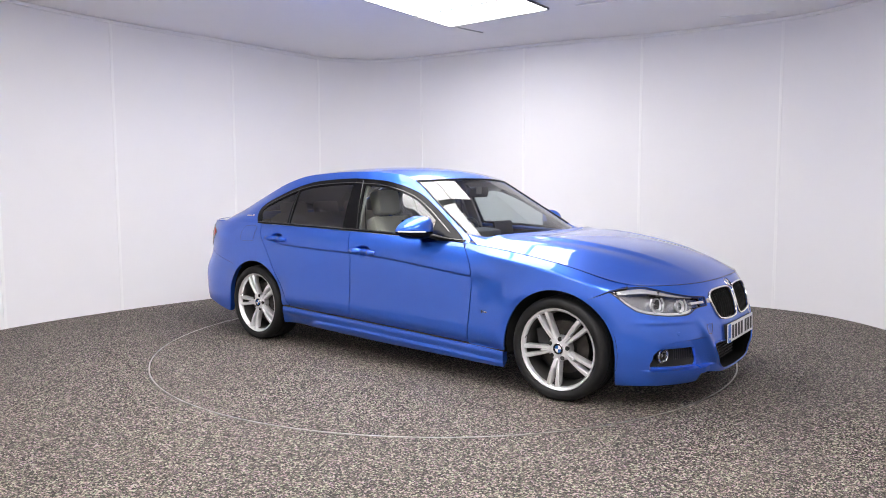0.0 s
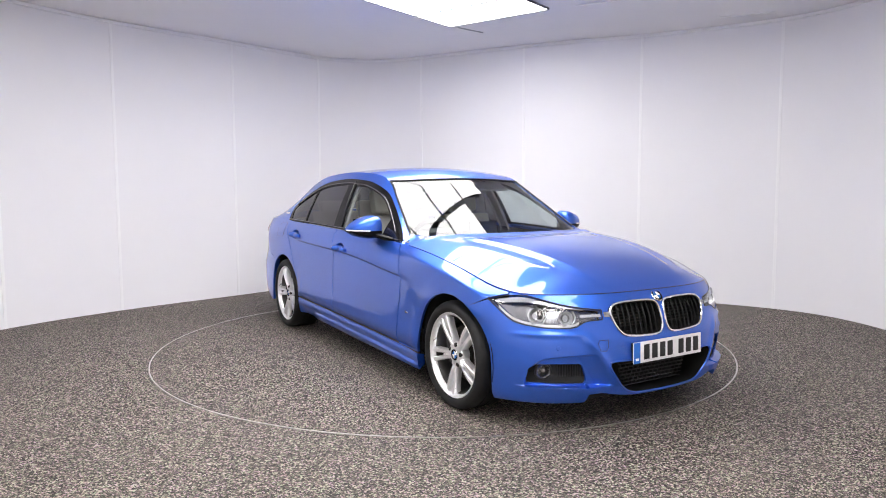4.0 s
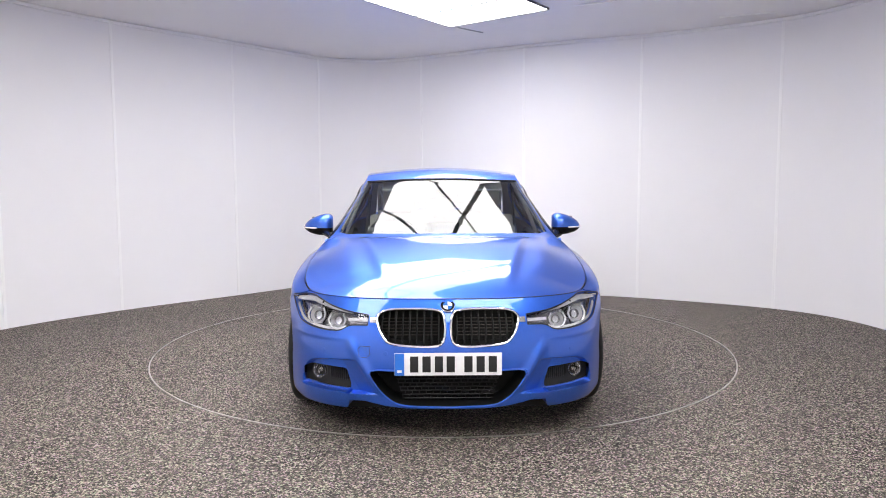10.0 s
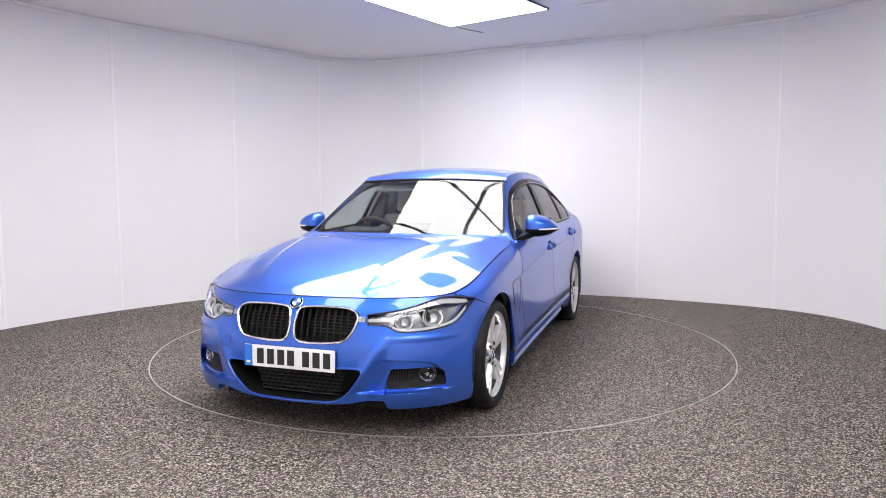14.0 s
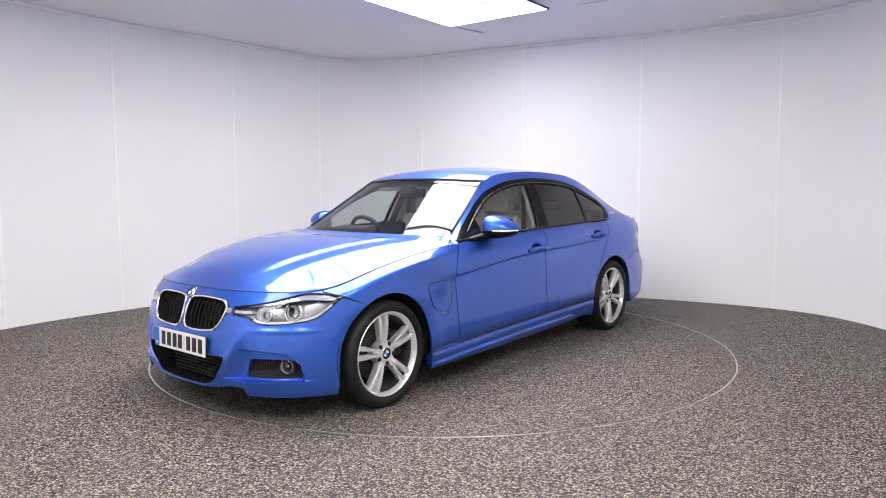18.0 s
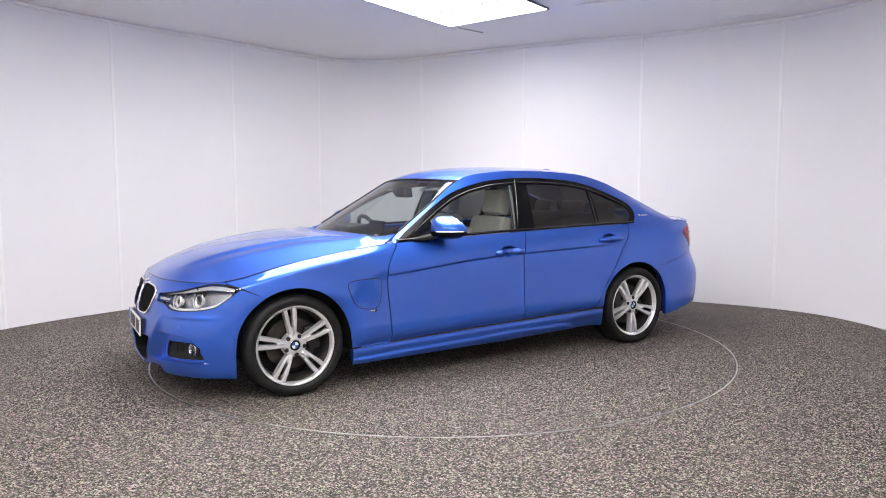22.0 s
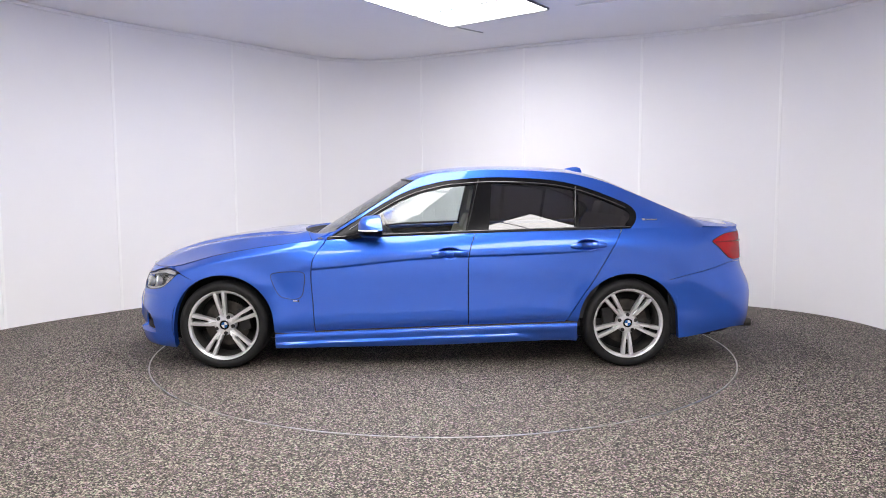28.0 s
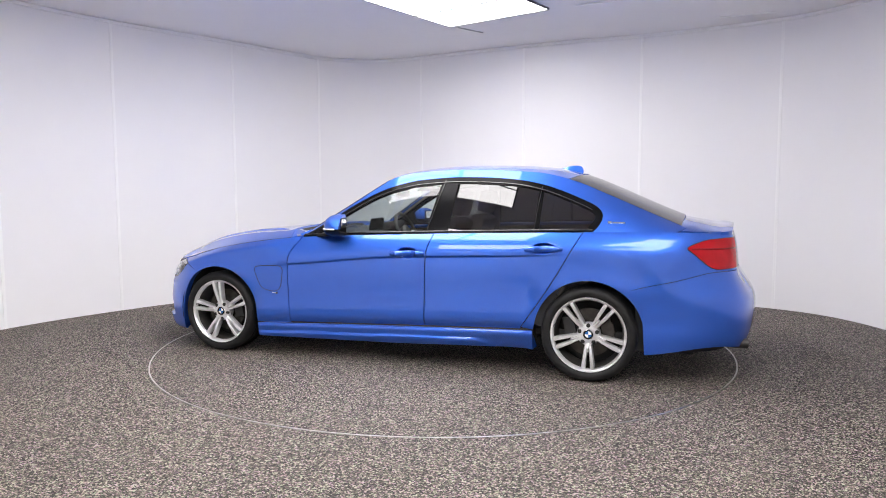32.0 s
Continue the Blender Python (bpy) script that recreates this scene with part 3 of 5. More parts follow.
def body_panels(mirror):
    # doors
    z_low = shifted(sill_top, 0.006)
    for name, a, b in (("front_door", shifted(door_front, -GAP), shifted(door_mid, GAP)), ("rear_door", shifted(door_mid, -GAP), shifted(door_rear, GAP))):
        ob = part(name, skin(flank, along_crease(a, b, z_low, 100, 84), mirror), PAINT, CAR)
        made[name, mirror] = ob
    # sill
    front, back = shifted(spl((0.1, 1.045), (0.4, 1.045)), 0), shifted(spl((0.1, -1.045), (0.4, -1.045)), 0)
    part("side_sill", skin(flank, field(front, back, sill_low, shifted(sill_top, -0.006), 60, 12), mirror, 0.05), PAINT, CAR)
    rows = np.linspace(1.04, -1.04, 60)
    edge = [Vector(flank(np.array(x), np.array(float(sill_top(x)) - 0.0075))) for x in rows]
    part("sill_edge", tube([(p.x, (p.y + 0.001) * (-1 if mirror else 1), p.z) for p in edge], 0.0032, 6), PAINT, CAR)
    part("sill_seal", skin(flank, field(front, back, shifted(sill_top, -0.005), shifted(sill_top, 0.005), 40, 2), mirror, 0.01, -0.006), BLACK, CAR)
    # front wing
    rim = arc(WHEEL_X, WHEEL_Z, ARCH_R, 60, 172, 50)
    low = np.vstack([line((14, (1.80, 0.697), (1.775, 0.693), (1.745, 0.685), (1.715, 0.677)), (12, (1.712, 0.674), tuple(rim[0])))[:-1], rim, line((5, tuple(rim[-1]), (1.048, 0.258)))[1:]])
    ridge = lambda x0, x1, n: [(x, float(shoulder_z(x)) - 0.002) for x in np.linspace(x0, x1, n + 1)]
    high = ridge(1.80, 1.70, 14) + ridge(1.70, 1.585, 12)[1:] + ridge(1.585, 0.704, 24)[1:]
    high += [(float(door_front(z)) + GAP, z) for z in np.linspace(float(shoulder_z(0.704)) - 0.004, 0.262, 24)[1:]]
    high = np.vstack([np.array(high), line((len(low) - len(high), (high[-1][0], 0.260), (0.98, 0.255)))[1:]])
    made["front_wing", mirror] = part("front_wing", skin(flank, ruled(low, high, 34), mirror), PAINT, CAR)
    # rear quarter below the shoulder
    rim = arc(-WHEEL_X, WHEEL_Z, ARCH_R, 8, 129, 54)
    low = np.vstack([line((4, (-1.048, 0.325), tuple(rim[0])))[:-1], rim])
    up = [(float(door_rear(z)) - GAP, z) for z in np.linspace(0.335, 0.960, 25)] + [(x, float(shoulder_z(x)) + 0.0005) for x in np.linspace(-1.368, -2.19, 15)]
    up += [(-2.19, z) for z in (0.91, 0.84, 0.77, float(bumper_line(-2.19)))]
    up += [(x, float(bumper_line(x))) for x in np.linspace(-2.19, -1.662, len(low) - len(up) + 1)[1:]]
    up = np.array(up)
    made["rear_quarter", mirror] = part("rear_quarter", skin(flank, ruled(low, up, 34), mirror), PAINT, CAR)
    # cabin side: A-pillar, roof rail and C-pillar
    n = len(WINDOW_TOP)
    xs = np.concatenate([np.linspace(0.795, -1.20, 61), np.linspace(-1.20, -1.985, 16)[1:]])
    outer = [(x, float(rail_z(x)) - 0.001) for x in xs] + [(x, float(shoulder_z(x)) + 0.0005) for x in np.linspace(-1.93, -1.46, n - len(xs))]
    part("roof_pillar", skin(cabin, ruled(WINDOW_TOP, np.array(outer), 10), mirror), PAINT, CAR)
    # black window surround, glass and seals
    inner = lambda d: (lambda x: window_top_z(x) - d)
    zb = shifted(shoulder_z, 0.002)
    def pane(name, x0, x1, lean0, lean1, mat, label):
        a, b = spl((0.9, x0), (1.35, x0 + lean0)), spl((0.9, x1), (1.35, x1 + lean1))
        part(name, skin(cabin, field(a, b, shifted(zb, 0.012), inner(0.042), 30, 14), mirror, 0.004, -0.006), mat, CAR, label)
    pane("front_door_glass", 0.655, -0.285, 0.0, -0.09, CLEAR, "clear side window glass")
    pane("rear_door_glass", -0.40, -1.035, -0.055, -0.02, DARKGLASS, "dark tinted side window glass")
    part("rear_quarter_glass", skin(cabin, ruled(line((20, (-1.06, 0.972), (-1.40, 0.978)), (10, (-1.40, 0.978), (-1.452, 1.05))),
                                                 line((20, (-1.075, 1.252), (-1.20, 1.212), (-1.385, 1.132)), (10, (-1.385, 1.132), (-1.452, 1.066))), 10), mirror, 0.004, -0.006), DARKGLASS, CAR, "dark tinted quarter window")
    d = np.gradient(WINDOW_TOP, axis=0)
    nrm = np.stack([-d[:, 1], d[:, 0]], 1)
    nrm /= np.linalg.norm(nrm, axis=1, keepdims=True)
    part("window_surround", skin(cabin, ruled(WINDOW_TOP - nrm * 0.001 , WINDOW_TOP + nrm * 0.046, 4), mirror, 0.012, -0.002), GLOSS, CAR)
    part("pillar_cover", skin(cabin, field(spl((0.9, -0.262), (1.35, -0.355)), spl((0.9, -0.43), (1.35, -0.475)), zb, inner(0.012), 6, 14), mirror, 0.01, -0.003), GLOSS, CAR)
    part("window_divider", skin(cabin, field(spl((0.9, -1.03), (1.35, -1.05)), spl((0.9, -1.065), (1.35, -1.085)), zb, inner(0.012), 3, 14), mirror, 0.01, -0.004), GLOSS, CAR)
    part("belt_trim", skin(cabin, field(spl((0.8, 0.69), (1.4, 0.69)), spl((0.8, -1.425), (1.4, -1.425)), shifted(shoulder_z, 0.001), shifted(shoulder_z, 0.017), 80, 3), mirror, 0.008, 0.002), GLOSS, CAR)


made = {}
both(body_panels)

A, B = np.meshgrid(np.linspace(0.0, 1, 61), np.linspace(-1, 1, 81), indexing="ij")
part("bonnet", skin(hood, np.stack([A, B * 0.997], -1)), PAINT, CAR)
for sign in (1, -1):
    rows = [Vector(hood(np.array(float(t)), np.array(0.9985 * sign))) for t in np.linspace(0.0, 0.985, 50)]
    part("bonnet_joint", tube([(p.x, p.y, p.z - 0.0007) for p in rows], 0.0016, 6), BLACK, CAR)
rows = [Vector(hood(np.array(0.9995), np.array(float(b)))) for b in np.linspace(-0.985, 0.985, 60)]
part("bonnet_joint", tube([(p.x, p.y, p.z - 0.001) for p in rows], 0.0020, 6), BLACK, CAR)
part("boot_lid", skin(deck, np.stack([A, B], -1), skirt=0.05), PAINT, CAR)


def roof_grid(x0, x1, n, m, half=1.0):
    a, b = np.meshgrid(np.linspace(0, 1, n + 1), np.linspace(-half, half, m + 1), indexing="ij")
    return np.stack([x0(b) + (x1(b) - x0(b)) * a, b], -1)


screen_low, screen_top = (lambda b: 0.93 - 0.22 * b * b), (lambda b: 0.205 - 0.115 * b * b)
rear_top, rear_low = (lambda b: -1.285 + 0.05 * b * b), (lambda b: -1.985 + 0.03 * b * b)
part("windscreen", skin(top, roof_grid(screen_low, screen_top, 40, 60, 0.99), False, 0.004, -0.004), SCREEN, CAR, "raked laminated windscreen")
part("roof", skin(top, roof_grid(lambda b: screen_top(b) - 0.004, lambda b: rear_top(b) + 0.004, 50, 60), skirt=0.006), PAINT, CAR)
part("rear_window", skin(top, roof_grid(rear_top, rear_low, 30, 50, 0.97), False, 0.004, -0.004), DARKGLASS, CAR, "dark tinted rear window")

rim = [top(np.array(float(screen_top(b))), np.array(b)) for b in np.linspace(-0.985, 0.985, 50)]
rim += [top(np.array(float(screen_top(1)) + (float(screen_low(1)) - float(screen_top(1))) * t), np.array(0.985)) for t in np.linspace(0.02, 0.88, 30)]
rim = [top(np.array(float(screen_top(1)) + (float(screen_low(1)) - float(screen_top(1))) * t), np.array(-0.985)) for t in np.linspace(0.88, 0.02, 30)] + rim
part("screen_seal", tube(rim, 0.0055, 6), BLACK, CAR)

# front and rear bumpers
def nose(s, z, recess=1.0):
    """The wrapped skin with s below zero on the right side."""
    p = wrap(np.abs(s), z, recess)
    return np.stack([p[..., 0], p[..., 1] * np.where(np.asarray(s) < 0, -1, 1), p[..., 2]], -1)


def solid(f, grid, thick=0.04):
    """A closed shell of the surface f over a grid."""
    c, n = with_normals(f, grid[..., 0], grid[..., 1])
    k = 1 if (n * (c - [0, 0, 0.5])).sum(-1).mean() > 0 else -1
    n = n * k
    plain, n = with_normals(lambda a, b: f(a, b, 0.0), grid[..., 0], grid[..., 1])
    n = n * k
    bm = bmesh.new()
    rows, cols = c.shape[:2]
    o = [[bm.verts.new(c[i, j]) for j in range(cols)] for i in range(rows)]
    q = [[bm.verts.new(plain[i, j] - n[i, j] * thick) for j in range(cols)] for i in range(rows)]
    for i in range(rows - 1):
        for j in range(cols - 1):
            bm.faces.new((o[i][j], o[i + 1][j], o[i + 1][j + 1], o[i][j + 1]))
            bm.faces.new((q[i][j + 1], q[i + 1][j + 1], q[i + 1][j], q[i][j]))
    ring = [(i, 0) for i in range(rows)] + [(rows - 1, j) for j in range(1, cols)] + [(i, cols - 1) for i in range(rows - 2, -1, -1)] + [(0, j) for j in range(cols - 2, 0, -1)]
    for (a, b), (d, e) in zip(ring, ring[1:] + ring[:1]):
        bm.faces.new((o[a][b], q[a][b], q[d][e], o[d][e]))
    bmesh.ops.recalc_face_normals(bm, faces=bm.faces)
    return bm


def carve(bm, cutters):
    """bm less the cutters."""
    me = bpy.data.meshes.new("blank")
    bm.to_mesh(me)
    bm.free()
    ob = new("blank", me)
    tools = []
    for c in cutters:
        cm = bpy.data.meshes.new("tool")
        c.to_mesh(cm)
        c.free()
        t = new("tool", cm)
        tools.append(t)
        mod = ob.modifiers.new("cut", "BOOLEAN")
        mod.operation, mod.object, mod.solver = "DIFFERENCE", t, "EXACT"
    out = bpy.data.meshes.new_from_object(ob.evaluated_get(bpy.context.evaluated_depsgraph_get()))
    for o in [ob] + tools:
        data = o.data
        bpy.data.objects.remove(o)
        bpy.data.meshes.remove(data)
    res = bmesh.new()
    res.from_mesh(out)
    bpy.data.meshes.remove(out)
    return res


def smooth_ring(points, n):
    """A closed smooth outline through points."""
    p = list(points)
    c = through_points(p[-2:] + p + p[:3], 40 * (len(p) + 4))
    d = np.hypot(*(c - np.array(p[0])).T)
    start = int(np.argmin(np.where(np.arange(len(c)) < len(c) // 2, d, 9)))
    end = int(len(c) // 2 + np.argmin(d[len(c) // 2:]))
    return through_points([tuple(q) for q in c[start:end + 1:4]], n)[:-1]


KIDNEY = smooth_ring([(0.017, 0.60), (0.03, 0.638), (0.08, 0.652), (0.20, 0.655), (0.31, 0.648), (0.355, 0.62), (0.35, 0.575), (0.315, 0.515), (0.27, 0.490), (0.15, 0.480), (0.06, 0.482), (0.025, 0.50), (0.014, 0.55)], 64)
INTAKE = smooth_ring([(0.0, 0.362), (0.25, 0.362), (0.355, 0.362), (0.385, 0.345), (0.35, 0.285), (0.30, 0.225), (0.235, 0.190), (0.12, 0.182), (0.0, 0.180),
                      (-0.12, 0.182), (-0.235, 0.190), (-0.30, 0.225), (-0.35, 0.285), (-0.385, 0.345), (-0.355, 0.362), (-0.25, 0.362)], 90)
FOG = line((12, (0.738, 0.338), (0.70, 0.350), (0.62, 0.354), (0.52, 0.354)), (8, (0.52, 0.354), (0.505, 0.348), (0.50, 0.335)), (8, (0.50, 0.335), (0.485, 0.285), (0.484, 0.262)), (6, (0.484, 0.262), (0.49, 0.254), (0.50, 0.252)),
           (12, (0.50, 0.252), (0.62, 0.252), (0.74, 0.256)), (8, (0.74, 0.256), (0.745, 0.29), (0.744, 0.325)), (4, (0.744, 0.325), (0.738, 0.338)))[:-1]


def prism(outline, x0, x1, sign=1):
    return moved(slab([(y * sign, z) for y, z in outline], x1 - x0, 0), Matrix.Translation((x0, 0, 0)))


S_ARCH, S_IN, S_TIP = float(s_of_x(WHEEL_X + ARCH_R)), float(s_of_y(0.405)), float(s_of_x(1.715))
Y_TIP = float(np.interp(S_TIP, PLAN_S, HALF_PLAN[:, 1]))
lamp_low = spl((0.399, 0.578), (0.447, 0.576), (0.49, 0.573), (0.508, 0.568), (0.548, 0.546), (0.573, 0.541), (0.614, 0.539), (0.678, 0.541), (0.746, 0.550), (0.79, 0.565), (0.819, 0.602), (0.837, 0.645), (Y_TIP, 0.672))
lamp_top = spl((0.399, 0.622), (0.504, 0.634), (0.548, 0.640), (0.63, 0.656), (0.729, 0.682), (0.775, 0.693), (0.80, 0.692), (0.827, 0.685), (Y_TIP, 0.676))


def along(s):
    """Sideways place of a nose coordinate, to read the lamp's edges by."""
    return np.interp(s, PLAN_S, HALF_PLAN[:, 1])


nose_low = spl((0.0, 0.168), (0.19, 0.172), (0.30, 0.182), (0.36, 0.193), (0.43, 0.204), (0.485, 0.202), (0.507, 0.160), (0.53, 0.156), (0.60, 0.154), (0.75, 0.150), (0.9, 0.140))
hood_line = lambda s: shoulder_z(np.interp(s, PLAN_S, HALF_PLAN[:, 0])) - 0.003


def bumper_grid(s0, s1, low, high, n, m):
    s, j = np.meshgrid(np.linspace(s0, s1, n + 1), np.linspace(0, 1, m + 1), indexing="ij")
    a = np.abs(s)
    return np.stack([s, low(a) + (high(a) - low(a)) * j], -1)


def arch_or_low(s):
    return nose_low(along(s))


blocks = [carve(solid(nose, bumper_grid(-S_IN, S_IN, arch_or_low, hood_line, 110, 100)),
                [prism(KIDNEY, 1.9, 2.4), prism(KIDNEY, 1.9, 2.4, -1), prism(INTAKE, 1.9, 2.4)])]
for sign in (1, -1):
    blocks.append(carve(solid(nose, bumper_grid(S_IN * sign, S_ARCH * sign, arch_or_low, lambda s: lamp_low(along(s)) - 0.004, 120, 130)), [prism(FOG, 1.7, 2.4, sign)]))
    edge = lambda s: WHEEL_Z + np.sqrt(np.maximum(ARCH_R ** 2 - (np.interp(s, PLAN_S, HALF_PLAN[:, 0]) - WHEEL_X) ** 2, 0))
    rear = lambda s: np.minimum(lamp_low(along(s)) - 0.004, np.interp(-np.interp(s, PLAN_S, HALF_PLAN[:, 0]), [-1.72, -1.585], [0.668, 0.616]))
    blocks.append(solid(nose, bumper_grid(S_ARCH * sign, float(s_of_x(1.582)) * sign, edge, rear, 16, 16)))
    blocks.append(solid(nose, bumper_grid((S_IN - 0.0005) * sign, float(s_of_x(1.812)) * sign, lambda s: lamp_top(along(s)) + 0.004, hood_line, 20, 4)))
part("front_bumper", merge(*blocks), PAINT, CAR)

tail_low = spl((-1.75, 0.205), (-1.81, 0.212), (-2.2, 0.27), (-2.35, 0.25), (-2.5, 0.215))
px = lambda s: np.interp(s, PLAN_S, HALF_PLAN[:, 0])
bump_top = lambda s: bumper_line(px(s)) - 0.004
tail_edge = lambda s: np.where(px(s) > -1.7545, WHEEL_Z + np.sqrt(np.maximum(ARCH_R ** 2 - (px(s) + WHEEL_X) ** 2, 0)), tail_low(px(s)))
S_REAR = float(s_of_x(-1.7545))
part("rear_bumper", merge(*[solid(nose, bumper_grid(a * k, b * k, f, bump_top, n, 30)) for k in (1, -1) for a, b, f, n in
                            ((float(s_of_x(-1.622)), S_REAR, tail_edge, 10), (S_REAR, 1.0, lambda s: tail_low(px(s)), 60))]), PAINT, CAR)
boot_face = lambda s: shoulder_z(px(s)) - 0.004
part("boot_face", merge(*[solid(nose, bumper_grid(float(s_of_x(-2.193)) * k, 1.0 * k, lambda s: bump_top(s) + 0.005, boot_face, 30, 20)) for k in (1, -1)]), PAINT, CAR)


# lamps
def lamp_patch(k, s0, s1, low, high, lift, n=30, m=10, thick=0.006):
    g = bumper_grid(s0 * k, s1 * k, low, high, n, m)
    c, nn = with_normals(nose, g[..., 0], g[..., 1])
    f = 1 if (nn * (c - [0, 0, 0.5])).sum(-1).mean() > 0 else -1
    nn = nn * f
    i, j = n // 2, m // 2
    c = c + nn * lift
    a = np.cross(c[i + 1, j] - c[i - 1, j], c[i, j + 1] - c[i, j - 1])
    return sheet(c, nn, thick, flip=(a * nn[i, j]).sum() < 0)


LAMPGREY = vary(material("lamp_bezel_grey", (0.42, 0.42, 0.43), 0.24, 0.75), (0.36, 0.36, 0.37), (0.47, 0.47, 0.48), 20.0)
RED = vary(material("red_lamp_lens", (0.42, 0.004, 0.010), 0.2, 0.0, Specular_IOR_Level=0.25), (0.36, 0.003, 0.008), (0.5, 0.005, 0.012), 12.0)
for k in (1, -1):
    lamp = part("headlamp", lamp_patch(k, S_IN + 0.001, S_TIP, lambda s: lamp_low(along(s)) - 0.005, lambda s: lamp_top(along(s)) + 0.005, -0.004, 40, 12), LENS, CAR, "clear headlamp lens over twin rings")
    made["headlamp", k] = lamp
    part("housing", lamp_patch(k, S_IN + 0.001, S_TIP, lambda s: lamp_low(along(s)), lambda s: lamp_top(along(s)), -0.055, 40, 12), LAMPGREY, lamp)
    tl = spl((-2.0, 0.872), (-2.018, 0.858), (-2.036, 0.846), (-2.062, 0.825), (-2.117, 0.780), (-2.16, 0.756), (-2.22, 0.745), (-2.29, 0.747), (-2.40, 0.750))
    tt = spl((-2.0, 0.877), (-2.018, 0.889), (-2.038, 0.897), (-2.064, 0.907), (-2.122, 0.923), (-2.21, 0.931), (-2.30, 0.935), (-2.40, 0.936))
    made["tail", k] = part("tail_lamp", lamp_patch(k, float(s_of_x(-2.0)), float(s_of_x(-2.40)), lambda s: tl(px(s)), lambda s: tt(px(s)), 0.004, 40, 14, 0.012), RED, CAR, "red rear lamp lens")
    ends = [(x, f) for f, xs in ((tl, np.linspace(-2.0, -2.40, 26)), (tt, np.linspace(-2.40, -2.0, 26))) for x in xs]
    part("lens_seal", tube([Vector(nose(np.array(float(s_of_x(x)) * k), np.array(float(f(x))))) for x, f in ends], 0.0045, 6, closed=True), BLACK, made["tail", k])


# dark inner shell behind the panels
def inner_shell():
    g = bumper_grid(float(s_of_x(1.60)), 1.0, lambda s: np.where(np.hypot(np.abs(px(s)) - 1.405, 0) < 0.36, 0.665, 0.22), lambda s: shoulder_z(px(s)) - 0.03, 200, 8)
    c = wrap(g[..., 0], g[..., 1])
    c[..., 1] *= 0.94
    c[..., 0] *= 0.965
    parts = []
    for k in (1, -1):
        parts.append(sheet(c * [1, k, 1], c * 0, 0))
    return merge(*parts)


part("inner_shell", inner_shell(), CAVITY, CAR)
part("engine_bay", box(1.25, 1.3, 0.42, (1.30, 0, 0.46), 0.02), CAVITY, CAR)
part("scuttle", box(0.40, 1.42, 0.03, (0.93, 0, 0.845), 0.005), CAVITY, CAR)
part("underbody", box(3.9, 1.45, 0.06, (-0.1, 0, 0.22), 0.02), CAVITY, CAR)


ALLOY = vary(material("silver_alloy", (0.84, 0.84, 0.85), 0.25, 0.72), (0.80, 0.80, 0.81), (0.88, 0.88, 0.89), 25.0, 3.0, 0.05, 300, (0.24, 0.36))
RUBBER = vary(material("tyre_rubber", (0.009, 0.009, 0.010), 0.55, 0.0, Specular_IOR_Level=0.28), (0.008, 0.008, 0.009), (0.015, 0.015, 0.015), 18.0, 4.0, 0.25, 120, (0.45, 0.65))
BARREL = vary(material("wheel_barrel_grey", (0.06, 0.058, 0.056), 0.45, 0.5), (0.045, 0.043, 0.04), (0.08, 0.077, 0.074), 14.0)
DISC = vary(material("brake_iron", (0.05, 0.045, 0.04), 0.5, 0.5), (0.03, 0.027, 0.024), (0.07, 0.062, 0.055), 22.0)
WHITE = vary(material("white_plate", (0.8, 0.8, 0.8), 0.35), (0.77, 0.77, 0.77), (0.83, 0.83, 0.83), 30.0)
BLUE = material("flat_blue", (0.02, 0.16, 0.62), 0.35)
BADGE_BLUE = material("badge_blue", (0.03, 0.14, 0.42), 0.2)
INK = material("black_ink", (0.01, 0.01, 0.01), 0.5)
BEIGE = vary(material("oyster_leather", (0.52, 0.48, 0.42), 0.5), (0.47, 0.43, 0.37), (0.56, 0.52, 0.46), 9.0, 4.0, 0.3, 160, (0.42, 0.58))
SOFT = vary(material("dark_soft_plastic", (0.03, 0.03, 0.032), 0.6), (0.024, 0.024, 0.026), (0.04, 0.04, 0.042), 12.0, 3.0, 0.2, 350)
LINING = vary(material("grey_roof_lining", (0.34, 0.33, 0.32), 0.9), (0.3, 0.29, 0.28), (0.38, 0.37, 0.36), 30.0, 3.0, 0.2, 500)
GRILLE_BLACK = vary(material("grille_black", (0.006, 0.006, 0.006), 0.6, 0.0, Specular_IOR_Level=0.25), (0.004, 0.004, 0.004), (0.008, 0.008, 0.008), 30.0)
BEAD = material("polished_black_bead", (0.02, 0.02, 0.021), 0.16, 0.0, Coat_Weight=0.5, Specular_IOR_Level=0.6)
MIRROR = material("mirror_glass", (0.85, 0.86, 0.87), 0.02, 1.0)
DRL = material("white_light_guide", (0.93, 0.93, 0.94), 0.2)
GUIDE = vary(material("frosted_lamp_guide", (0.62, 0.63, 0.65), 0.14, 0.35), (0.56, 0.57, 0.59), (0.68, 0.69, 0.71), 30.0)


def on_flank(x, z, k=1, lift=0.0):
    """A place on the car's side and the way out of it."""
    c, n = with_normals(flank, np.array([[x]]), np.array([[z]]))
    c, n = c[0, 0], n[0, 0]
    if n[1] < 0:
        n = -n
    c = c + n * lift
    return Vector((c[0], c[1] * k, c[2])), Vector((n[0], n[1] * k, n[2]))


def on_nose(y, z, lift=0.0):
    c, n = with_normals(nose, np.array([[float(s_of_y(abs(y))) * (1 if y >= 0 else -1)]]), np.array([[z]]))
    c, n = Vector(c[0, 0]), Vector(n[0, 0])
    if n.x < 0:
        n = -n
    return c + n * lift, n


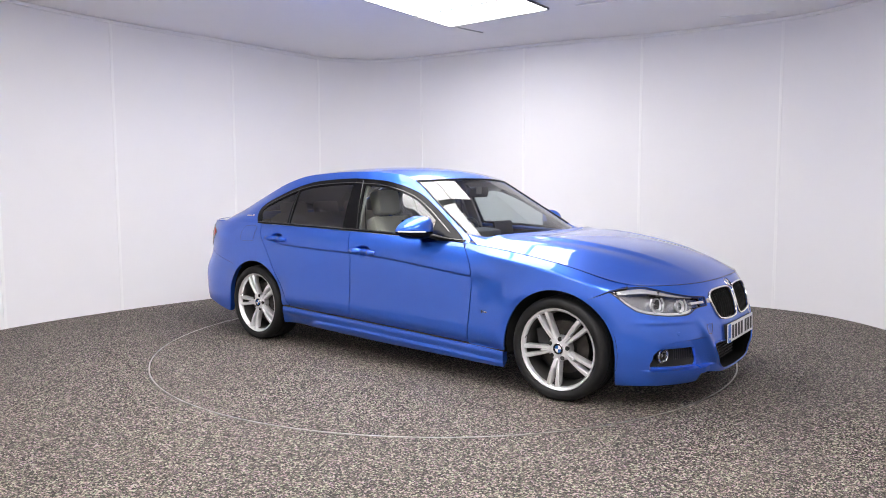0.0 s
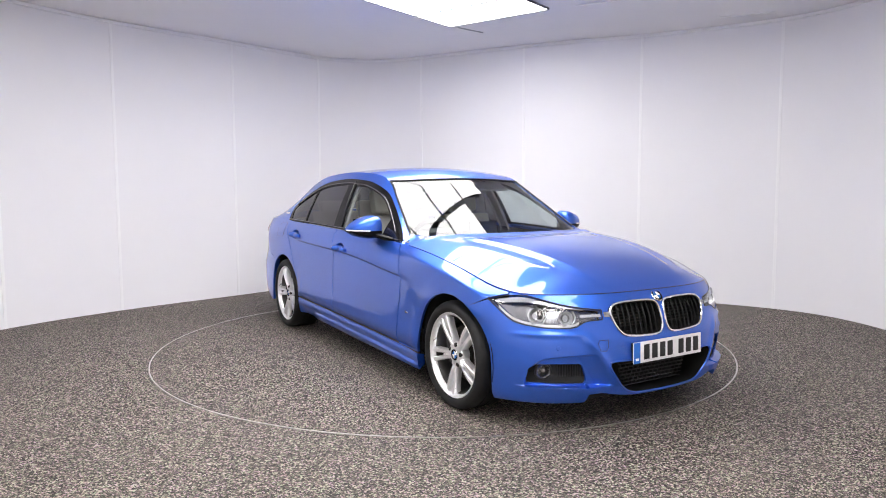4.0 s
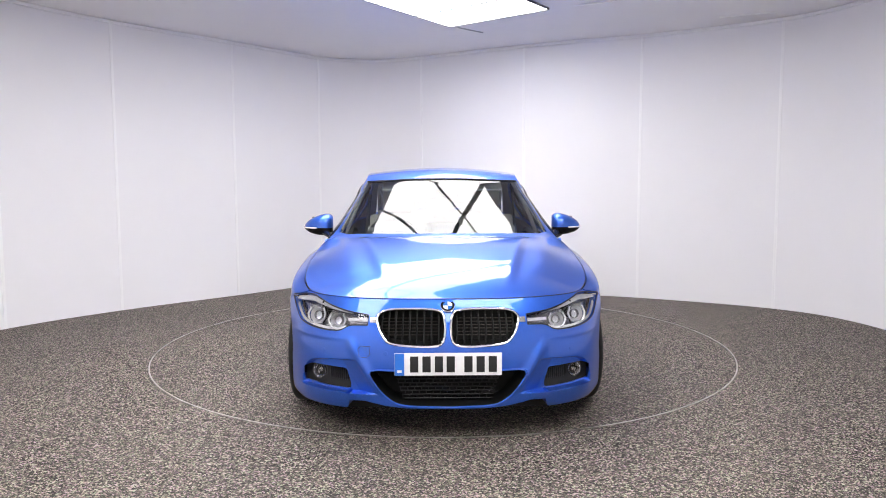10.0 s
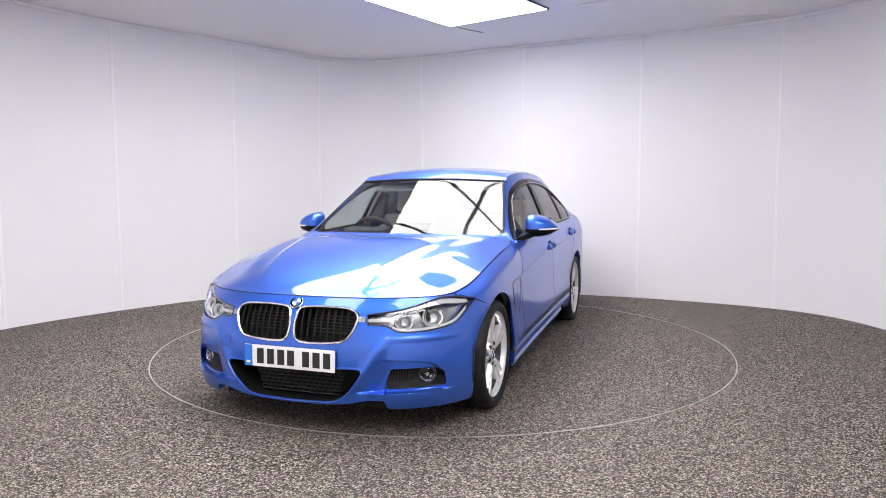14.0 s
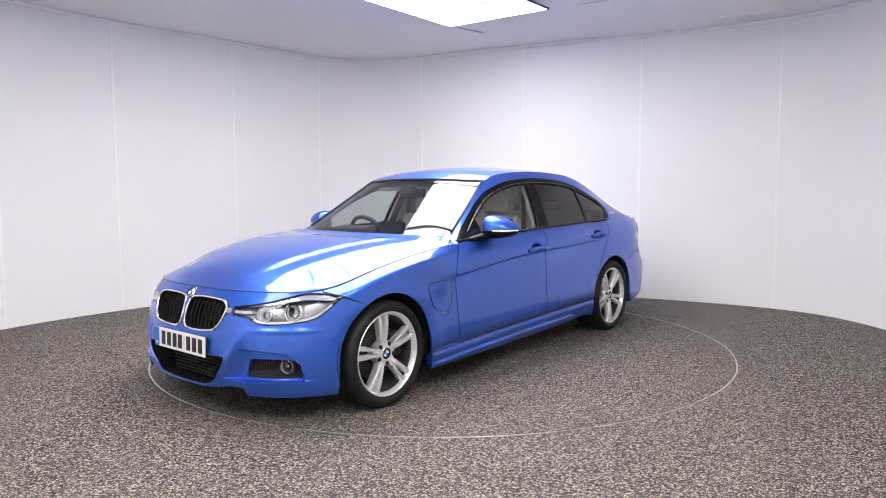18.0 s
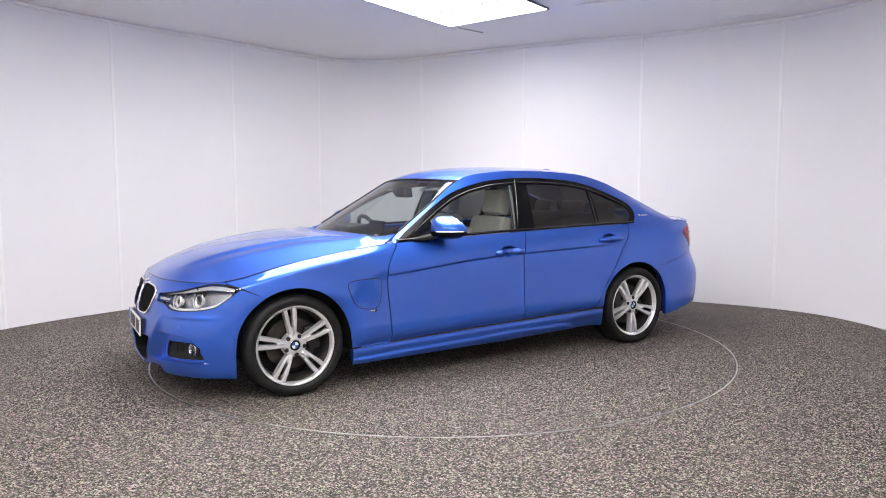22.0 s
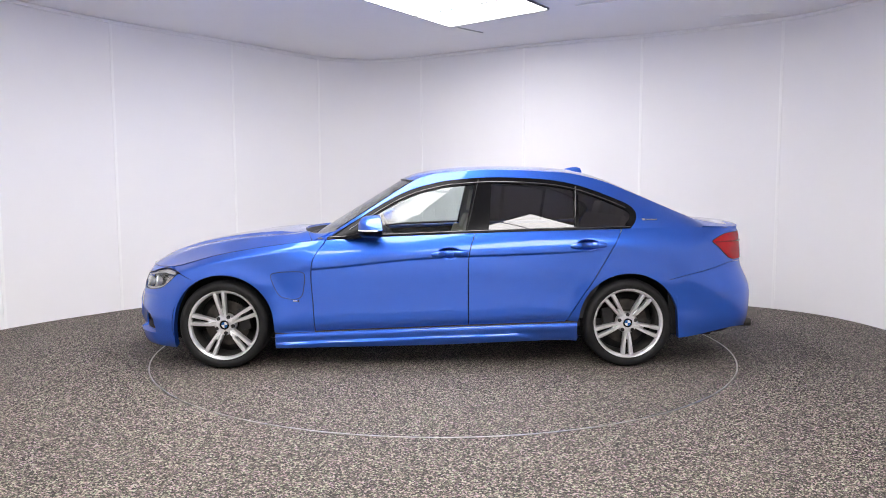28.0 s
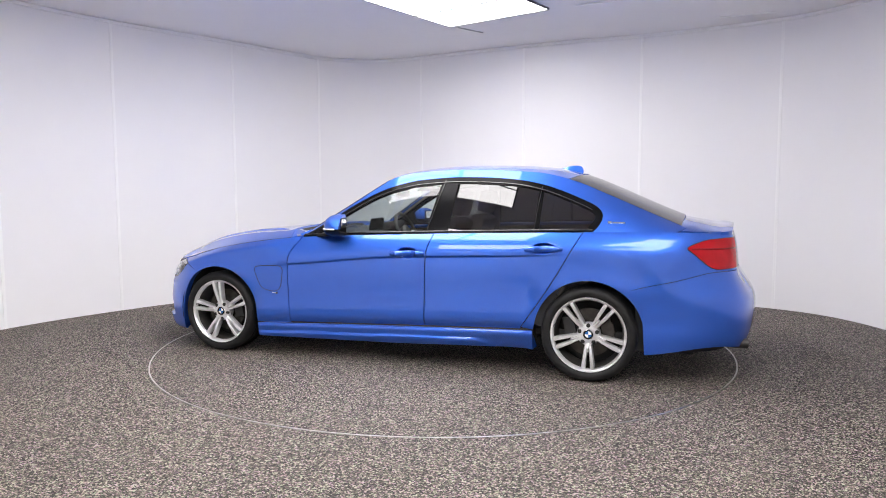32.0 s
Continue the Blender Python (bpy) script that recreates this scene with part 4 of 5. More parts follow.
def facing(at, out):
    """A pose whose z axis points along out and whose y axis points up."""
    z = out.normalized()
    x = Vector((0, 0, 1)).cross(z).normalized()
    return Matrix.Translation(at) @ Matrix((x, z.cross(x), z)).transposed().to_4x4()


def disc(r, h, bevel=0.0, steps=40):
    return lathe([(0, h), (r - bevel, h), (r, h - bevel), (r, 0), (0, 0)], steps, "z")


def roundel(parent, r, m):
    """A round badge: dark ring, four fields in two colours."""
    badge = part("badge", moved(lathe([(0, 0.003), (r * 0.66, 0.003), (r * 0.68, 0.004), (r * 0.9, 0.004), (r * 0.93, 0.006), (r, 0.003), (r, 0.0), (0, 0)], 40, "z"), m), GLOSS, parent, "round badge with a dark ring")
    part("badge_rim", moved(lathe([(r * 0.93, 0.004), (r * 0.95, 0.0065), (r * 1.0, 0.005), (r * 1.02, 0.0)], 40, "z"), m), CHROME, badge)
    for i in range(4):
        pts = [(0, 0)] + [(r * 0.64 * math.cos(a), r * 0.64 * math.sin(a)) for a in np.linspace(i * math.pi / 2, (i + 1) * math.pi / 2, 9)]
        part("badge_field", moved(slab(pts, 0.001), m @ Matrix.Translation((0, 0, 0.0034))), (WHITE, BADGE_BLUE)[i % 2], badge)


# wheels
def spoke(width0, width1, a0, a1, r0, r1):
    """One bar of a twin spoke, from the hub out to the rim; it bows outwards in the middle."""
    bm = bmesh.new()
    rows = []
    for t in np.linspace(0, 1, 9):
        r = r0 + (r1 - r0) * t
        a = radians(a0 + (a1 - a0) * t ** 0.8)
        w = width0 + (width1 - width0) * t
        y = -0.026 + 0.020 * math.sin(t * 1.9) - 0.004 * t
        c, s = math.cos(a), math.sin(a)
        def at(side, depth):
            return bm.verts.new((c * r - s * side, depth, s * r + c * side))
        rows.append([at(-w / 2, y - 0.045), at(-w / 2, y - 0.006), at(-w / 2 + 0.004, y), at(w / 2 - 0.004, y), at(w / 2, y - 0.006), at(w / 2, y - 0.045)])
    for p, q in zip(rows, rows[1:]):
        for i in range(6):
            bm.faces.new((p[i], p[(i + 1) % 6], q[(i + 1) % 6], q[i]))
    bm.faces.new(rows[0])
    bm.faces.new(rows[-1][::-1])
    bmesh.ops.recalc_face_normals(bm, faces=bm.faces)
    return bm


WHEEL_R = 0.308


def build_wheel(x, k, turn, out, width):
    wheel = empty("wheel")
    wheel.parent = CAR
    tagged(wheel, label="silver twin-spoke alloy wheel with a low black tyre")
    wheel.matrix_basis = Matrix.Translation((x, out * k, WHEEL_R)) @ (Matrix.Identity(4) if k > 0 else Matrix.Rotation(math.pi, 4, "Z"))
    w = width
    tyre = lathe([(0.236, -0.012), (0.246, 0.000), (0.256, 0.009), (0.272, 0.013), (0.288, 0.009), (0.299, -0.003), (0.305, -0.016), (0.308, -0.036), (0.308, -0.06), (0.3045, -0.061), (0.3045, -0.067), (0.308, -0.068),
                  (0.308, -w / 2), (0.3045, -w / 2 - 0.001), (0.3045, -w / 2 - 0.008), (0.308, -w / 2 - 0.009),
                  (0.308, -w + 0.04), (0.303, -w + 0.015), (0.285, -w), (0.24, -w + 0.005)], 96)
    for v in tyre.verts:
        if v.co.z < -WHEEL_R + 0.0005:
            v.co.z = -WHEEL_R + 0.0005
    part("tyre", tyre, RUBBER, wheel)
    rim = part("rim", lathe([(0.2435, -0.014), (0.2435, -0.002), (0.241, 0.001), (0.236, 0.0), (0.231, -0.006), (0.226, -0.014), (0.222, -0.03), (0.2435, -0.014)], 96), ALLOY, wheel)
    part("barrel", lathe([(0.223, -0.03), (0.214, -0.05), (0.208, -w * 0.55), (0.215, -w + 0.02), (0.222, -w + 0.02), (0.216, -w * 0.55), (0.225, -0.05), (0.223, -0.03)], 72), BARREL, rim)
    hub = lathe([(0, -0.024), (0.034, -0.024), (0.036, -0.020), (0.046, -0.020), (0.068, -0.024), (0.074, -0.034), (0.076, -0.075), (0, -0.075)], 60)
    part("hub", hub, ALLOY, rim)
    for i in range(5):
        a = turn + i * 72
        for side in (-1, 1):
            part("spoke", spoke(0.018, 0.029, a + side * 10.5, a + side * 7.2, 0.055, 0.232), ALLOY, rim)
        part("web", spoke(0.024, 0.010, a, a, 0.05, 0.115), ALLOY, rim)
        b = radians(a + 36)
        at = Vector((0.058 * math.cos(b), -0.0205, 0.058 * math.sin(b)))
        part("wheel_bolt", moved(merge(lathe([(0.0, 0.0015), (0.0115, 0.0015), (0.0135, -0.001), (0.0135, -0.012)], 18), lathe([(0, 0.004), (0.008, 0.004), (0.008, 0.0)], 6)), Matrix.Translation(at)), BLACK, rim)
    roundel(rim, 0.033, Matrix.Translation((0, -0.0235, 0)) @ Matrix.Rotation(-math.pi / 2, 4, "X"))
    part("brake_disc", lathe([(0.06, -0.10), (0.158, -0.10), (0.158, -0.122), (0.06, -0.122)], 64), DISC, wheel)
    part("brake_hub", lathe([(0, -0.085), (0.075, -0.085), (0.085, -0.11), (0, -0.11)], 40), DISC, wheel)
    side = 1 if x > 0 else -1
    part("brake_caliper", moved(box(0.075, 0.075, 0.15, (0, 0, 0), 0.014), Matrix.Translation((-0.125 * k * side, -0.10, 0.03)) @ Matrix.Rotation(radians(12), 4, "Y")), BLACK, wheel)
    part("wheel_back", lathe([(0, -0.16), (0.21, -0.16), (0.21, -0.17), (0, -0.17)], 40), CAVITY, wheel)
    # dark arch liner
    liner = bmesh.new()
    rows = []
    for a in np.linspace(-12, 192, 30):
        c, s = math.cos(radians(a)), math.sin(radians(a))
        rows.append([liner.verts.new((x + 0.365 * c, k * y, 0.31 + 0.365 * s)) for y in (0.55, out - 0.025)])
    for p, q in zip(rows, rows[1:]):
        liner.faces.new((p[0], p[1], q[1], q[0]))
    part("arch_liner", liner, CAVITY, CAR)


# spoke angles count from the nose side, as seen along the axle
build_wheel(WHEEL_X, 1, 82, 0.868, 0.225)
build_wheel(-WHEEL_X, 1, 54, 0.884, 0.235)
build_wheel(WHEEL_X, -1, 62, 0.868, 0.225)
build_wheel(-WHEEL_X, -1, 70, 0.884, 0.235)


# door mirrors
def build_mirror(k):
    y_in, y_out = 0.812, 1.028
    top_z = spl((0.0, 1.044), (0.08, 1.060), (0.2, 1.066), (0.45, 1.055), (0.75, 1.026), (0.92, 0.996), (1.0, 0.972))
    low_z = spl((0.0, 0.965), (0.6, 0.966), (1.0, 0.968))
    base_z = spl((0.0, 0.914), (0.35, 0.908), (0.7, 0.922), (1.0, 0.958))
    front_x = spl((0.0, 0.428), (0.10, 0.455), (0.3, 0.464), (0.6, 0.446), (0.85, 0.405), (0.96, 0.355), (1.0, 0.318))
    back_x = spl((0.0, 0.336), (0.5, 0.311), (1.0, 0.290))

    def shell(upper, grow=0.0):
        bm = bmesh.new()
        rows = []
        for v in np.linspace(0, 1, 30):
            v = 1 - (1 - v) ** 1.5
            xf, xb = float(front_x(v)) + grow, float(back_x(v))
            za, zb = (float(low_z(v)), float(top_z(v))) if upper else (float(low_z(v)) - 0.002, float(base_z(v)))
            y = y_in + (y_out - y_in) * v
            ring = [(xb + (xf - xb) * math.cos(a) ** 0.50, y, za + (zb - za) * math.sin(a) ** 0.60) for a in np.linspace(0, math.pi / 2, 14)]
            rows.append([bm.verts.new((x, k * yy, z)) for x, yy, z in ring + [(xb, y, za)]])
        for p, q in zip(rows, rows[1:]):
            for i in range(len(p)):
                bm.faces.new((p[i], p[(i + 1) % len(p)], q[(i + 1) % len(p)], q[i]))
        bm.faces.new(rows[0])
        bm.faces.new(rows[-1][::-1])
        bmesh.ops.recalc_face_normals(bm, faces=bm.faces)
        return bm
    mirror = part("door_mirror", shell(True), PAINT, CAR, "blue door mirror with a black foot", 50)
    part("mirror_base", shell(False, 0.001), GLOSS, mirror, angle=50)
    strip = [(float(front_x(v)) + 0.0015, k * (y_in + (y_out - y_in) * v + 0.001), float(low_z(v)) - 0.001) for v in 1 - (1 - np.linspace(0.35, 1, 22)) ** 1.5]
    part("indicator", tube(strip, 0.0048, 8), DRL, mirror, "pale indicator strip")
    turn = Matrix.Translation((0.314, k * 0.897, 1.002)) @ Matrix.Rotation(radians(12 * k), 4, "Z")
    part("mirror_bezel", moved(box(0.010, 0.150, 0.078, (0, 0, 0), 0.004), turn), GLOSS, mirror)
    part("mirror_glass", moved(box(0.006, 0.136, 0.064, (-0.0045, 0, 0), 0.0025), turn), MIRROR, mirror)
    part("mirror_foot", tube([(0.60, k * 0.785, 0.906), (0.55, k * 0.80, 0.910), (0.49, k * 0.825, 0.920), (0.43, k * 0.85, 0.934), (0.38, k * 0.88, 0.944)], [0.014, 0.026, 0.036, 0.040, 0.03], 14, flat=0.55), GLOSS, mirror)
    rows = line((10, (0.672, 0.902), (0.405, 0.918))), line((10, (0.672, 0.906), (0.40, 1.070)))
    part("mirror_corner", skin(cabin, ruled(rows[0], rows[1], 6), k < 0, 0.006, 0.001), GLOSS, mirror)


# rounded gloss beads round the side windows
for k in (1, -1):
    d = np.gradient(WINDOW_TOP, axis=0)
    inset = WINDOW_TOP + np.stack([-d[:, 1], d[:, 0]], 1) / np.linalg.norm(d, axis=1, keepdims=True) * 0.034
    bead = [on_flank(x, z, k, 0.001)[0] for x, z in inset[5:-10:2]]
    part("window_bead", tube(bead, 0.0045, 8), BEAD, CAR)
    bead = [on_flank(x, float(shoulder_z(x)) + 0.012, k, 0.003)[0] for x in np.linspace(0.68, -1.42, 60)]
    part("belt_bead", tube(bead, 0.0045, 8), BEAD, CAR)
    for x0, x1 in ((-1.035, -1.065), (-0.285, -0.375)):
        bead = [on_flank(x0 + (x1 - x0) * t, z, k, 0.001)[0] for t, z in ((t, 0.96 + t * (float(window_top_z(x1)) - 0.975)) for t in np.linspace(0, 1, 12))]
        part("divider_bead", tube(bead, 0.0035, 8), BEAD, CAR)

# door handles
def build_handle(door, x0, x1, z0, z1, k):
    pts, rad = [], []
    for t in np.linspace(0, 1, 13):
        x, z = x0 + (x1 - x0) * t, z0 + (z1 - z0) * t
        bow = 0.004 + 0.030 * math.sin(min(max(t, 0.02), 0.98) * math.pi) ** 0.5
        y = float(wrap(s_of_x(x), crease_z(x) + 0.02)[1])
        pts.append((x, k * (y - 0.008 + bow), z))
        rad.append(0.006 + 0.0140 * math.sin(min(max(t, 0.03), 0.97) * math.pi) ** 0.4)
    handle = part("handle", tube(pts, rad, 14, flat=1.15), PAINT, door)
    part("handle_seam", tube([(x1 + 0.036, pts[-3][1] + k * 0.0003, z1 - 0.016), (x1 + 0.034, pts[-3][1] + k * 0.012, z1), (x1 + 0.036, pts[-3][1] + k * 0.0003, z1 + 0.016)], 0.0015, 6), INK, handle)


for k, mir in ((1, False), (-1, True)):
    build_mirror(k)
    build_handle(made["front_door", mir], -0.040, -0.280, 0.795, 0.803, k)
    build_handle(made["rear_door", mir], -0.995, -1.237, 0.849, 0.857, k)


# flaps with their dark joints
def build_flap(name, outline, k, parent, label, joint):
    ring = smooth_ring(outline, 48)
    mid = ring.mean(0)
    ring_in = ring * 0.985 + mid * 0.015
    grid = ruled(ring_in[:25], np.vstack([ring_in[:1], ring_in[:23:-1]]), 10)
    part(name, skin(flank, grid, k < 0, 0.004, 0.0016), PAINT, parent, label)
    loop = [on_flank(x, z, k, 0.0008)[0] for x, z in ring]
    part("flap_joint", tube(loop, joint, 6, closed=True), INK, parent)


build_flap("charge_flap", [(1.07, 0.655), (1.03, 0.674), (0.95, 0.680), (0.865, 0.678), (0.838, 0.655), (0.843, 0.58), (0.858, 0.515), (0.90, 0.492), (0.96, 0.496), (1.012, 0.518), (1.045, 0.575)], 1, made["front_wing", False], "charging flap with rounded corners", 0.0025)
build_flap("fuel_flap", [(-1.40, 0.94), (-1.50, 0.945), (-1.56, 0.935), (-1.575, 0.89), (-1.58, 0.835), (-1.56, 0.822), (-1.47, 0.822), (-1.41, 0.83), (-1.395, 0.88)], -1, made["rear_quarter", True], "fuel flap flush with the wing", 0.0012)

# small badges on wings and pillars
for k in (1, -1):
    for x, z, w, h, dx in ((0.905, 0.478, 0.030, 0.008, 0.0), (0.882, 0.478, 0.012, 0.016, 0.0)):
        at, out = on_flank(x, z, k, 0.001)
        part("wing_badge", moved(box(w, h, 0.003, (0, 0, 0), 0.001), facing(at, out)), CHROME if w > 0.02 else INK, CAR)
    at, out = on_flank(-1.522, 1.028, k, 0.001)
    part("pillar_badge", moved(box(0.022, 0.017, 0.003, (0, 0, 0), 0.002), facing(at, out)), CHROME, CAR)
    at, out = on_flank(-1.578, 1.026, k, 0.001)
    part("pillar_badge", moved(box(0.075, 0.010, 0.003, (0, 0, 0), 0.001), facing(at, out)), CHROME, CAR)

# grille
def tunnel(outline, k, back):
    """Dark wall of an opening, from the skin back into the nose."""
    bm = bmesh.new()
    mid = np.array(outline).mean(0)
    rows = []
    for y, z in outline:
        y, z = mid + (np.array((y, z)) - mid) * 0.985
        p = on_nose(k * y, z, -0.003)[0]
        rows.append((bm.verts.new(p), bm.verts.new((back, k * y, z))))
    for p, q in zip(rows, rows[1:] + rows[:1]):
        bm.faces.new((p[0], q[0], q[1], p[1]))
    return bm


for k in (1, -1):
    ring3 = [on_nose(k * y, z, 0.004)[0] for y, z in KIDNEY]
    grille = part("kidney_grille", tube(ring3, 0.0062, 10, closed=True), CHROME, CAR, "chrome-framed black kidney grille")
    inner = [(y, z) for y, z in KIDNEY]
    part("grille_back", prism(inner, 2.02, 2.035, k), CAVITY, grille)
    part("grille_tunnel", tunnel(KIDNEY, k, 2.0), GRILLE_BLACK, grille)
    for y in np.linspace(0.045, 0.335, 9):
        zs = [z for yy, z in KIDNEY if abs(yy - y) < 0.022]
        lo, hi = min(zs) + 0.004, max(zs) - 0.004
        pts = [on_nose(k * y, z, -0.014 - 0.006 * abs(z - 0.57) / 0.09)[0] for z in np.linspace(lo, hi, 8)]
        part("slat", tube(pts, 0.0052, 6, flat=1.0), GRILLE_BLACK, grille)
        part("slat_tip", tube([on_nose(k * y, z, -0.006)[0] for z in np.linspace(hi - 0.026, hi - 0.020, 3)], 0.0012, 6), BARREL, grille)
    for z in np.linspace(0.515, 0.60, 6):
        part("grille_bar", tube([(2.06, k * y, z) for y in (0.05, 0.2, 0.33)], 0.0028, 5), DISC, grille)
    wing = [on_nose(k * y, z, 0.001)[0] for y, z in ((0.352, 0.622), (0.395, 0.620), (0.395, 0.580), (0.352, 0.580))]
    c = sum(wing, Vector()) / 4
    part("grille_wing", moved(box(0.044, 0.027, 0.005, (0, 0, 0), 0.002), facing(c, on_nose(k * 0.38, 0.60)[1])), LAMPGREY, grille)
at, out = on_nose(0.0, 0.668, 0.0)
roundel(CAR, 0.036, facing(at + out * 0.001, (out + Vector((0, 0, 0.35))).normalized()))

# lower intake and fog lamps
intake = part("intake_back", box(0.03, 1.06, 0.30, (1.965, 0, 0.27), 0.005), CAVITY, CAR)
for k in (1, -1):
    part("intake_cheek", box(0.11, 0.02, 0.22, (2.015, k * 0.43, 0.31), 0.004), CAVITY, intake)
part("intake_floor", box(0.14, 0.62, 0.015, (2.04, 0, 0.172), 0.004), CAVITY, intake)
part("intake_tunnel", tunnel(INTAKE, 1, 1.99), GRILLE_BLACK, intake)
for row in range(8):
    z = 0.200 + row * 0.0195
    half = 0.225 + 0.03 * min(row / 5, 1)
    shift = 0.0175 if row % 2 else 0.0
    links = [tube([(2.085, y, z), (2.085, y, z + 0.0195)], 0.0030, 5) for y in np.arange(-half + shift, half + 0.001, 0.035)] if row < 7 else []
    part("intake_rib", merge(tube([(2.085, -half, z), (2.085, 0, z), (2.085, half, z)], 0.0032, 6), *links), BLACK, intake)
lip = [on_nose(y, z, 0.001)[0] for y, z in INTAKE]
part("intake_edge", tube(lip, 0.005, 8, closed=True), PAINT, CAR)
for k in (1, -1):
    back = part("fog_recess", prism([(0.43 + (y - 0.43) * 1.0, z) for y, z in FOG], 1.80, 1.81, k), CAVITY, CAR)
    pan = bmesh.new()
    rows = []
    for y in np.linspace(0.455, 0.765, 14):
        rows.append([pan.verts.new(on_nose(k * y, z, -0.032)[0]) for z in (0.242, 0.30, 0.366)])
    for p, q in zip(rows, rows[1:]):
        pan.faces.new((p[0], p[1], q[1], q[0]))
        pan.faces.new((p[1], p[2], q[2], q[1]))
    part("fog_panel", pan, CAVITY, back)
    for i in range(12):
        y = 0.492 + i * 0.0125
        part("fog_rib", tube([on_nose(k * y, z, -0.026)[0] for z in (0.254, 0.30, 0.350)], 0.003, 5), BLACK, back)
    at, out = on_nose(k * 0.69, 0.312, -0.018)
    out = (out + Vector((0.9, 0, 0))).normalized()
    m = facing(at, out) @ Matrix.Scale(0.82, 4)
    fog = part("fog_lamp", moved(lathe([(0.040, -0.03), (0.046, 0.004), (0.042, 0.010), (0.038, 0.004), (0.03, -0.02), (0, -0.035)], 36, "z"), m), LAMPGREY, CAR, "round silver fog lamp")
    part("fog_lens", moved(lathe([(0.0405, 0.003), (0.034, 0.008), (0.02, 0.012), (0, 0.013)], 36, "z"), m), LENS, fog)
    part("fog_bulb", moved(disc(0.012, 0.012), m @ Matrix.Translation((0, 0, -0.02))), LAMPGREY, fog)
    part("fog_bezel", moved(lathe([(0.044, -0.01), (0.05, 0.003), (0.056, 0.002), (0.058, -0.012)], 36, "z"), m), BLACK, fog)
    for y, z in ((0.306, 0.445), (0.63, 0.44)):
        at, out = on_nose(k * y, z, 0.0)
        part("parking_sensor", moved(lathe([(0, 0.0015), (0.009, 0.0015), (0.0105, 0.0), (0.0105, -0.004)], 20, "z"), facing(at, out)), PAINT, CAR)
ring3 = [on_nose(y, z, 0.0004)[0] for y, z in ((-0.385, 0.475), (-0.435, 0.475), (-0.445, 0.46), (-0.435, 0.425), (-0.40, 0.42), (-0.388, 0.435))]
part("tow_cover_joint", tube(ring3, 0.0014, 5, closed=True), INK, CAR)

# headlamp insides
def lamp_band(k, y0, y1, low, high, lift):
    return lamp_patch(k, float(np.interp(y0, HALF_PLAN[:300, 1], PLAN_S[:300])), float(np.interp(y1, HALF_PLAN[:300, 1], PLAN_S[:300])), lambda s: low(along(s)), lambda s: high(along(s)), lift, 30, 4, 0.008)


for k in (1, -1):
    lamp = made["headlamp", k]
    for y, z, r in ((0.722, 0.604, 0.040), (0.590, 0.592, 0.036)):
        at, out = on_nose(k * y, z, -0.030)
        out = (out + Vector((1.0, 0, 0.05))).normalized()
        m = facing(at, out)
        part("reflector", moved(lathe([(r, 0.010), (r * 0.85, -0.004), (r * 0.55, -0.02), (0, -0.026)], 32, "z"), m), ALLOY, lamp)
        part("projector", moved(lathe([(r * 0.56, -0.012), (r * 0.52, 0.002), (r * 0.3, 0.012), (0, 0.015)], 28, "z"), m), LENS, lamp)
        part("projector_ring", moved(lathe([(r * 0.56, -0.02), (r * 0.62, -0.002), (r * 0.56, 0.002)], 28, "z"), m), LAMPGREY, lamp)
        # a six-cornered ring, open at the top
        u = [(-0.80, 0.95), (-1.12, 0.1), (-0.98, -0.45), (-0.62, -0.98), (0.0, -1.02), (0.62, -0.98), (0.98, -0.45), (1.12, 0.1), (0.80, 0.95)]
        u = [(r * 1.12 * a, r * 1.0 * b, 0.016) for a, b in u]
        part("light_ring", moved(tube(u, 0.0052, 8), m), GUIDE, lamp)
    part("brow", lamp_band(k, 0.50, 0.835, lambda y: lamp_top(y) - 0.006 - 0.018 * step01((y - 0.52) / 0.28), lambda y: lamp_top(y) - 0.002, -0.012), GUIDE, lamp, "pale brow strip")
    part("inner_arm", lamp_band(k, 0.41, 0.52, lambda y: y * 0 + 0.592, lambda y: y * 0 + 0.606, -0.010), GUIDE, lamp)
    part("lower_trim", lamp_band(k, 0.53, 0.83, lambda y: lamp_low(y) + 0.004, lambda y: lamp_low(y) + 0.016, -0.012), ALLOY, lamp)
    rim_low = [Vector(nose(np.array(s * k), np.array(float(lamp_low(along(s))) - 0.001))) for s in np.linspace(S_IN, S_TIP, 30)]
    rim_top = [Vector(nose(np.array(s * k), np.array(float(lamp_top(along(s))) + 0.001))) for s in np.linspace(S_IN, S_TIP, 30)]
    part("lamp_seal", tube(rim_low + rim_top[::-1], 0.0028, 6, closed=True), INK, lamp)
    # rear lamp halves
    tail = made["tail", k]
    seam = [Vector(nose(np.array(float(s_of_x(x)) * k), np.array(0.872))) + Vector((-0.003, 0.004 * k, 0)) for x in np.linspace(-2.02, -2.39, 14)]
    part("lamp_bar", tube(seam, 0.005, 6), material("deep_red", (0.22, 0.006, 0.01), 0.2) if k > 0 else bpy.data.materials["deep_red"], tail)

